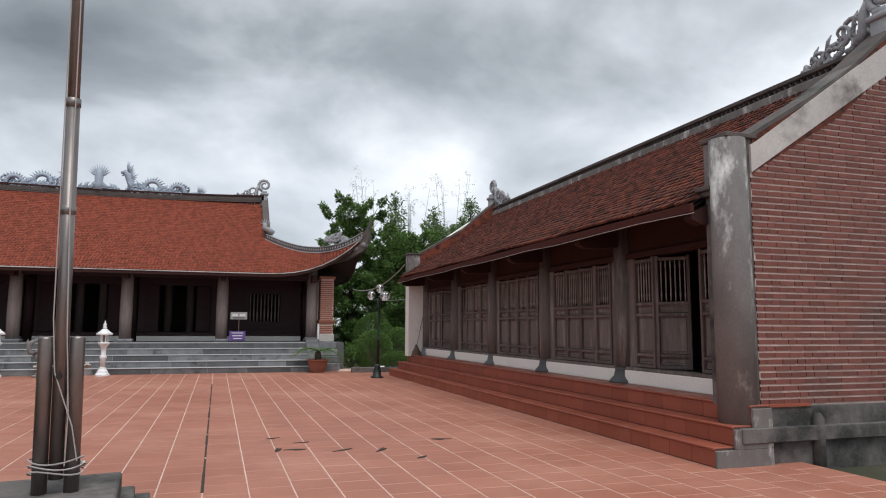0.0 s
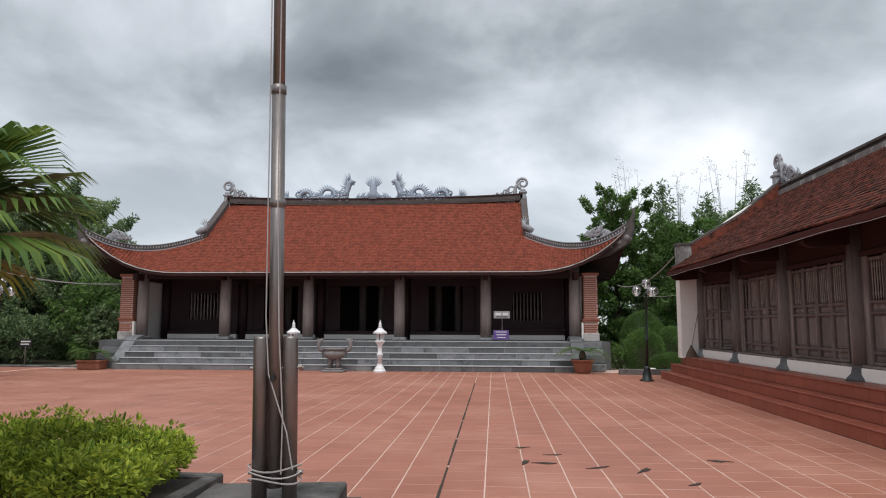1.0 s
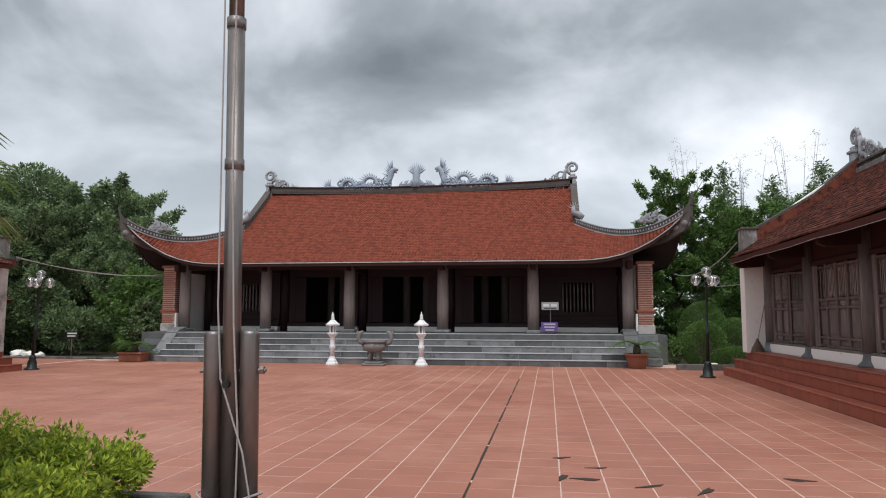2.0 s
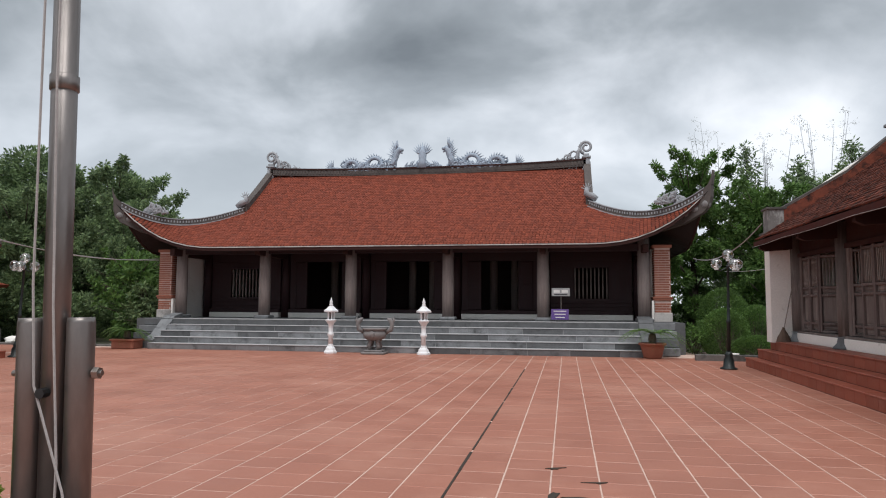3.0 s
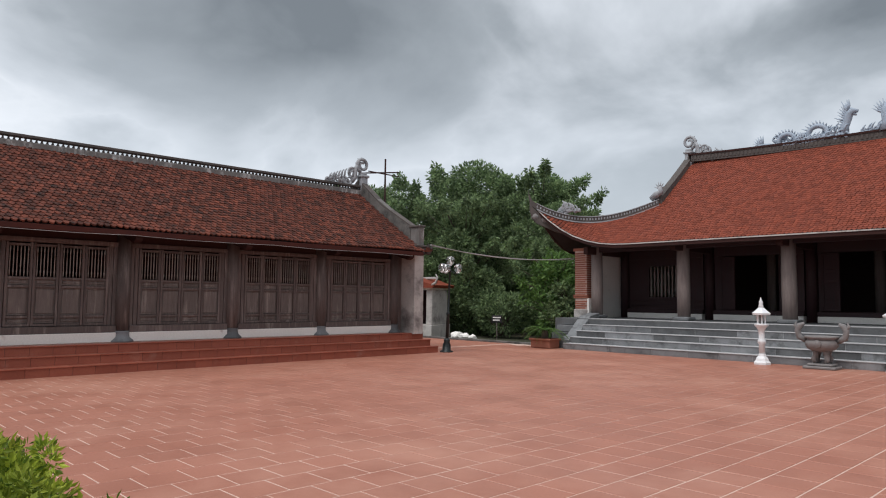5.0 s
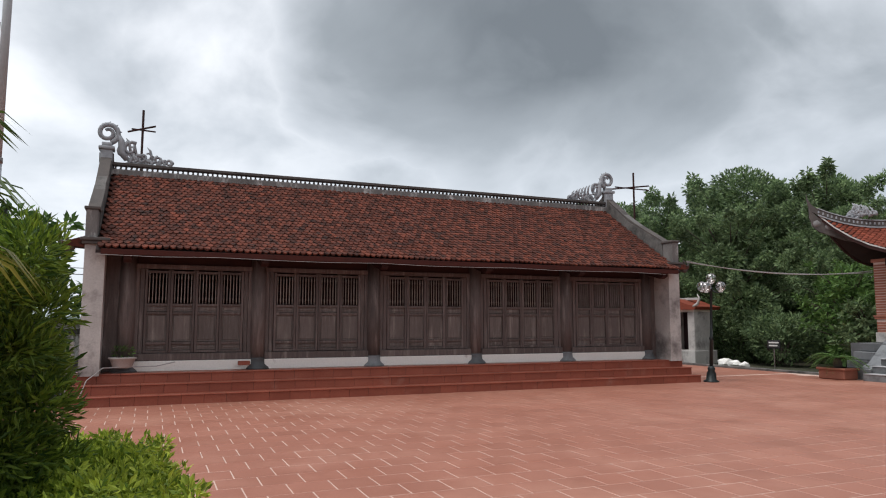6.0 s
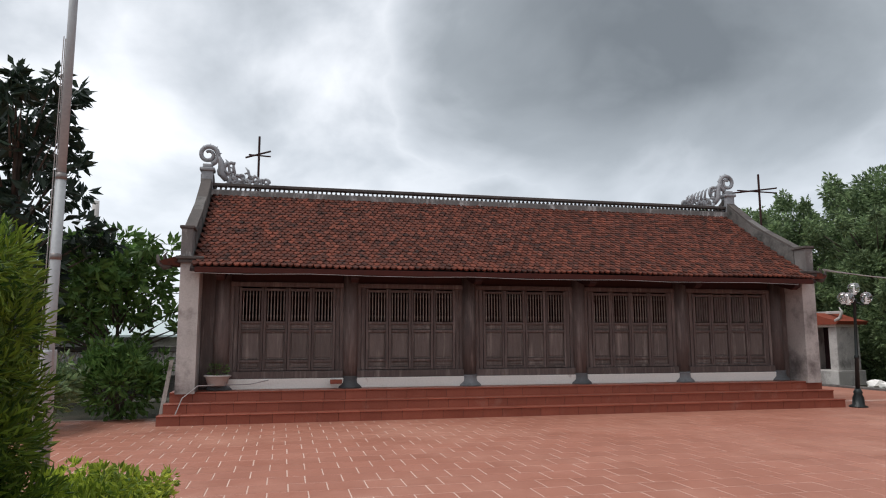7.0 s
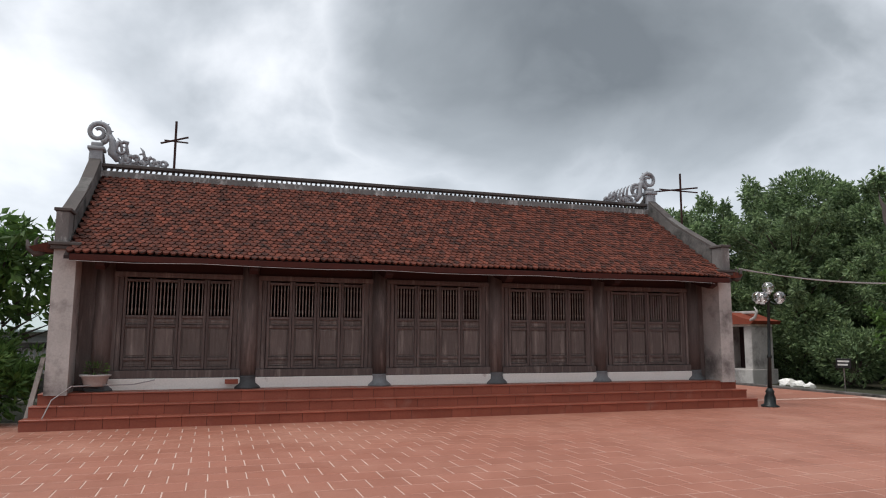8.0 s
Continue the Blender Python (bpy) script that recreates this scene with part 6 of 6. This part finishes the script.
def slab_mesh(name, w, l, h, mat, chamfer=0.004):
    """A flat piece with a small chamfer round its top."""
    a, b = w / 2, l / 2
    c = chamfer
    v = [(-a, -b, -h), (a, -b, -h), (a, b, -h), (-a, b, -h), (-a, -b, -c), (a, -b, -c), (a, b, -c), (-a, b, -c),
         (-a + c, -b + c, 0), (a - c, -b + c, 0), (a - c, b - c, 0), (-a + c, b - c, 0)]
    f = [(8, 9, 10, 11)] + [(k, (k + 1) % 4, 4 + (k + 1) % 4, 4 + k) for k in range(4)] + [(4 + k, 4 + (k + 1) % 4, 8 + (k + 1) % 4, 8 + k) for k in range(4)]
    return v, f


pv, pf = slab_mesh("paver", PITCH - 0.012, PITCH - 0.011, 0.02, PAVER)
paver_mesh = from_lists("paver", pv, pf, PAVER)
rnd = random.Random(77)
rest = []
for i in range(-37, 22):
    x = X_JOINT + (i + 0.5) * PITCH
    shift = (0.5 if i % 2 else 0.0) + rnd.uniform(-0.05, 0.05)
    for k in range(-17, 62):
        y = (k + shift) * PITCH
        if y > 24.3 or y < -6.8 or (x > 6.1 and y > 6.7) or x > 6.5:
            continue
        m = pose(x, y, rnd.uniform(-0.0008, 0.0008), rnd.uniform(-0.1, 0.1), rnd.uniform(-0.1, 0.1), rnd.uniform(-0.25, 0.25))
        if -2.2 < x < 2.8 and 7.6 < y < 15.2 and not (x < -1.5 and y < 8):
            ob = part("paver", paver_mesh, None, floor)
            ob.matrix_basis = m
        else:
            rest.append(m)
ob = part("pavers", joined_tiles("pavers", rest, pv, pf, PAVER), None, floor)
tagged(ob, "square terracotta pavers in running bond", kind="stuff")
# a dark open joint and a few broken corners
for y0 in range(14):
    y = 7.0 + y0 * 0.92
    w = 0.012 if y0 % 3 else 0.017
    part("open_joint", box(X_JOINT - w, X_JOINT + w * 0.7, y, y + 0.9 - 0.1 * (y0 % 2), -0.004, 0.0045), SOIL, floor, "dark soil-filled joint")
for k, (x, y, s, a) in enumerate(((0.78, 10.0, 0.10, 20), (0.80, 9.1, 0.13, 80), (1.02, 9.02, 0.12, 0), (1.61, 8.85, 0.10, 30), (2.05, 8.75, 0.12, 60), (1.17, 9.55, 0.07, 10), (3.0, 9.3, 0.12, -20), (2.4, 8.1, 0.08, 40))):
    rr = random.Random(200 + k)
    bm = bmesh.new()
    ring = [(s * rr.uniform(0.35, 1.0) * math.cos(t * 0.9) * (1.7 if t % 2 else 0.7), s * 0.3 * rr.uniform(0.4, 1) * math.sin(t * 0.9)) for t in range(7)]
    lo = [bm.verts.new((px, py, -0.004)) for px, py in ring]
    hi = [bm.verts.new((px, py, 0.005)) for px, py in ring]
    bm.faces.new(hi)
    for t in range(7):
        bm.faces.new((lo[t], lo[(t + 1) % 7], hi[(t + 1) % 7], hi[t]))
    ob = part("broken_corner", bm, SOIL, floor, "dark broken paver corner")
    ob.matrix_basis = pose(x, y, 0, 0, 0, a) @ Matrix.Scale(1.5, 4)

# ---- pieces: step tiles ----
STEP_CACHE = {}
for st, s0, s1, y0, z0, z1 in STEP_SLOTS:
    n = round((s1 - s0) / 0.42)
    w = (s1 - s0) / n
    key = round(w, 4)
    if key not in STEP_CACHE:
        bm = box(-w / 2 + 0.003, w / 2 - 0.003, 0, 0.02, -0.215, -0.032, 0.003)
        riser = mesh_of("riser_tile", bm, STEP_TILE)
        bm = box(-w / 2 + 0.0015, w / 2 - 0.0015, -0.022, 0.27, -0.03, 0.0, 0.008)
        STEP_CACHE[key] = (riser, mesh_of("tread_tile", bm, STEP_TILE))
    for k in range(n):
        for me in STEP_CACHE[key]:
            ob = part(me.name, me, None, st)
            ob.matrix_basis = Matrix.Translation((s0 + (k + 0.5) * w, y0, z1))

# ---- pieces: stair blocks ----
rnd = random.Random(15)
for st, x0, x1, yf, z1 in STAIR_SLOTS:
    x = x0
    while x < x1 - 0.05:
        w = min(rnd.choice((0.9, 1.1, 1.25, 1.45, 1.7)), x1 - x)
        if x1 - x - w < 0.3:
            w = x1 - x
        part("stair_block", box(x + 0.004, x + w - 0.004, yf + 0.004, yf + 0.02, z1 - 0.194, z1 - 0.020, 0.003), STONE, st)
        part("stair_lip", box(x + 0.003, x + w - 0.003, yf - 0.012, yf + 0.42, z1 - 0.018, z1, 0.003), STONE_PALE, st)
        x += w

# ---- pieces: roof tiles ----
tv, tf = roof_tile_mesh("roof_tile", ROOF_OLD, 0.118, 0.23, 0.034)
tile_mesh = from_lists("roof_tile", tv, tf, ROOF_OLD)
for H, fn, s0, s1, rows, seed in ROOF_JOBS:
    mats = tile_field(fn, rows, lambda u, a=s0, b=s1: (a, b), 0.128, 0.034, seed)
    near, far = [], []
    for i, m in enumerate(mats):
        (near if 4.0 < m.translation.x < 7.4 and m.translation.z < 4.2 and len(near) < 290 else far).append(m)
    for m in near:
        ob = part("roof_tile", tile_mesh, None, H)
        ob.matrix_basis = m
    ob = part("roof_tiles", joined_tiles("roof_tiles", far, tv, tf, ROOF_OLD), None, H, "weathered red clay roof tiles with dark moss")
    ob["kind"] = "stuff"
tv, tf = roof_tile_mesh("roof_tile", ROOF_NEW, 0.112, 0.18, 0.018)
tile_mesh = from_lists("roof_tile", tv, tf, ROOF_NEW)
mats = tile_field(main_front, 44, lambda u: (-half_width(u), half_width(u)), 0.118, 0.018, 5)
near, far = [], []
for m in mats:
    (near if AX + 1.0 < m.translation.x < AX + 4.6 and m.translation.z < 4.6 and len(near) < 290 else far).append(m)
for m in near:
    ob = part("roof_tile", tile_mesh, None, main_hall)
    ob.matrix_basis = m
ob = part("roof_tiles", joined_tiles("roof_tiles", far, tv, tf, ROOF_NEW), None, main_hall, "orange clay roof tiles")
ob["kind"] = "stuff"


# ---- pieces: bricks ----
def brick_course(width_at, z0, z1, seed, bw=0.215, bh=0.053, joint=0.009, bed=0.025):
    """Brick boxes (a0, a1, z0, z1) in running bond between width_at(z) limits."""
    rr = random.Random(seed)
    out = []
    z, i = z0, 0
    while z + bh < z1:
        lo, hi = width_at(z + bh)
        a = lo - (0.5 * bw if i % 2 else 0.0) + rr.uniform(-0.01, 0.01)
        while a < hi:
            w = bw * rr.choice((1, 1, 1, 0.52, 1, 1.02))
            b0, b1 = max(lo, a), min(hi, a + w)
            if b1 - b0 > 0.04:
                out.append((b0, b1, z, z + bh))
            a += w + joint
        z += bh + bed
        i += 1
    return out


def box_lists(x0, x1, y0, y1, z0, z1):
    v = [(x0, y0, z0), (x1, y0, z0), (x1, y1, z0), (x0, y1, z0), (x0, y0, z1), (x1, y0, z1), (x1, y1, z1), (x0, y1, z1)]
    return v, [(0, 3, 2, 1), (4, 5, 6, 7), (0, 1, 5, 4), (1, 2, 6, 5), (2, 3, 7, 6), (3, 0, 4, 7)]


gable = [o for o in east_hall.children if o.name.startswith("brick_panel")][0]
S_END = EAST_END
bricks = brick_course(lambda z: (-0.30 if z < 3.43 else (z - 3.43) / 0.65 - 0.30, 4.8), 0.43, 5.1, 8)
V, F, singles = [], [], 0
rnd = random.Random(3)
unit = {}
for a0, a1, z0, z1 in bricks:
    proud = 0.019 + rnd.uniform(-0.003, 0.003)
    if 0.0 < a0 < 2.2 and 0.45 < z0 < 2.6 and singles < 290:
        key = round(a1 - a0, 2)
        if key not in unit:
            v, f = box_lists(-0.02, 0.0, -key / 2, key / 2, -(z1 - z0) / 2, (z1 - z0) / 2)
            unit[key] = from_lists("brick", v, f, BRICK)
        ob = part("brick", unit[key], None, gable)
        ob.matrix_basis = pose(S_END + proud, (a0 + a1) / 2, (z0 + z1) / 2)
        singles += 1
    else:
        v, f = box_lists(S_END - 0.01, S_END + proud, a0, a1, z0, z1)
        b = len(V)
        V += v
        F += [[b + i for i in q] for q in f]
ob = part("bricks", from_lists("bricks", V, F, BRICK), None, gable, "dark red bricks with pale mortar")
ob["kind"] = "stuff"
for pier in [o for o in main_hall.children if o.name.startswith("brick_pier")]:
    xs = [v.co.x for v in pier.data.vertices]
    x0, x1 = min(xs), max(xs)
    V, F = [], []
    for a0, a1, z0, z1 in brick_course(lambda z: (x0, x1), 1.29, 3.36, 4):
        if 1.6 < z0 < 1.74:
            continue
        v, f = box_lists(a0, a1, 26.408, 26.43, z0, z1)
        b = len(V)
        V += v
        F += [[b + i for i in q] for q in f]
    for a0, a1, z0, z1 in brick_course(lambda z: (26.42, 26.96), 1.29, 3.36, 6):
        for xa, xb in ((x0 - 0.012, x0 + 0.01), (x1 - 0.01, x1 + 0.012)):
            v, f = box_lists(xa, xb, a0, a1, z0, z1)
            b = len(V)
            V += v
            F += [[b + i for i in q] for q in f]
    ob = part("bricks", from_lists("bricks", V, F, BRICK_NEW), None, pier)
    ob["kind"] = "stuff"
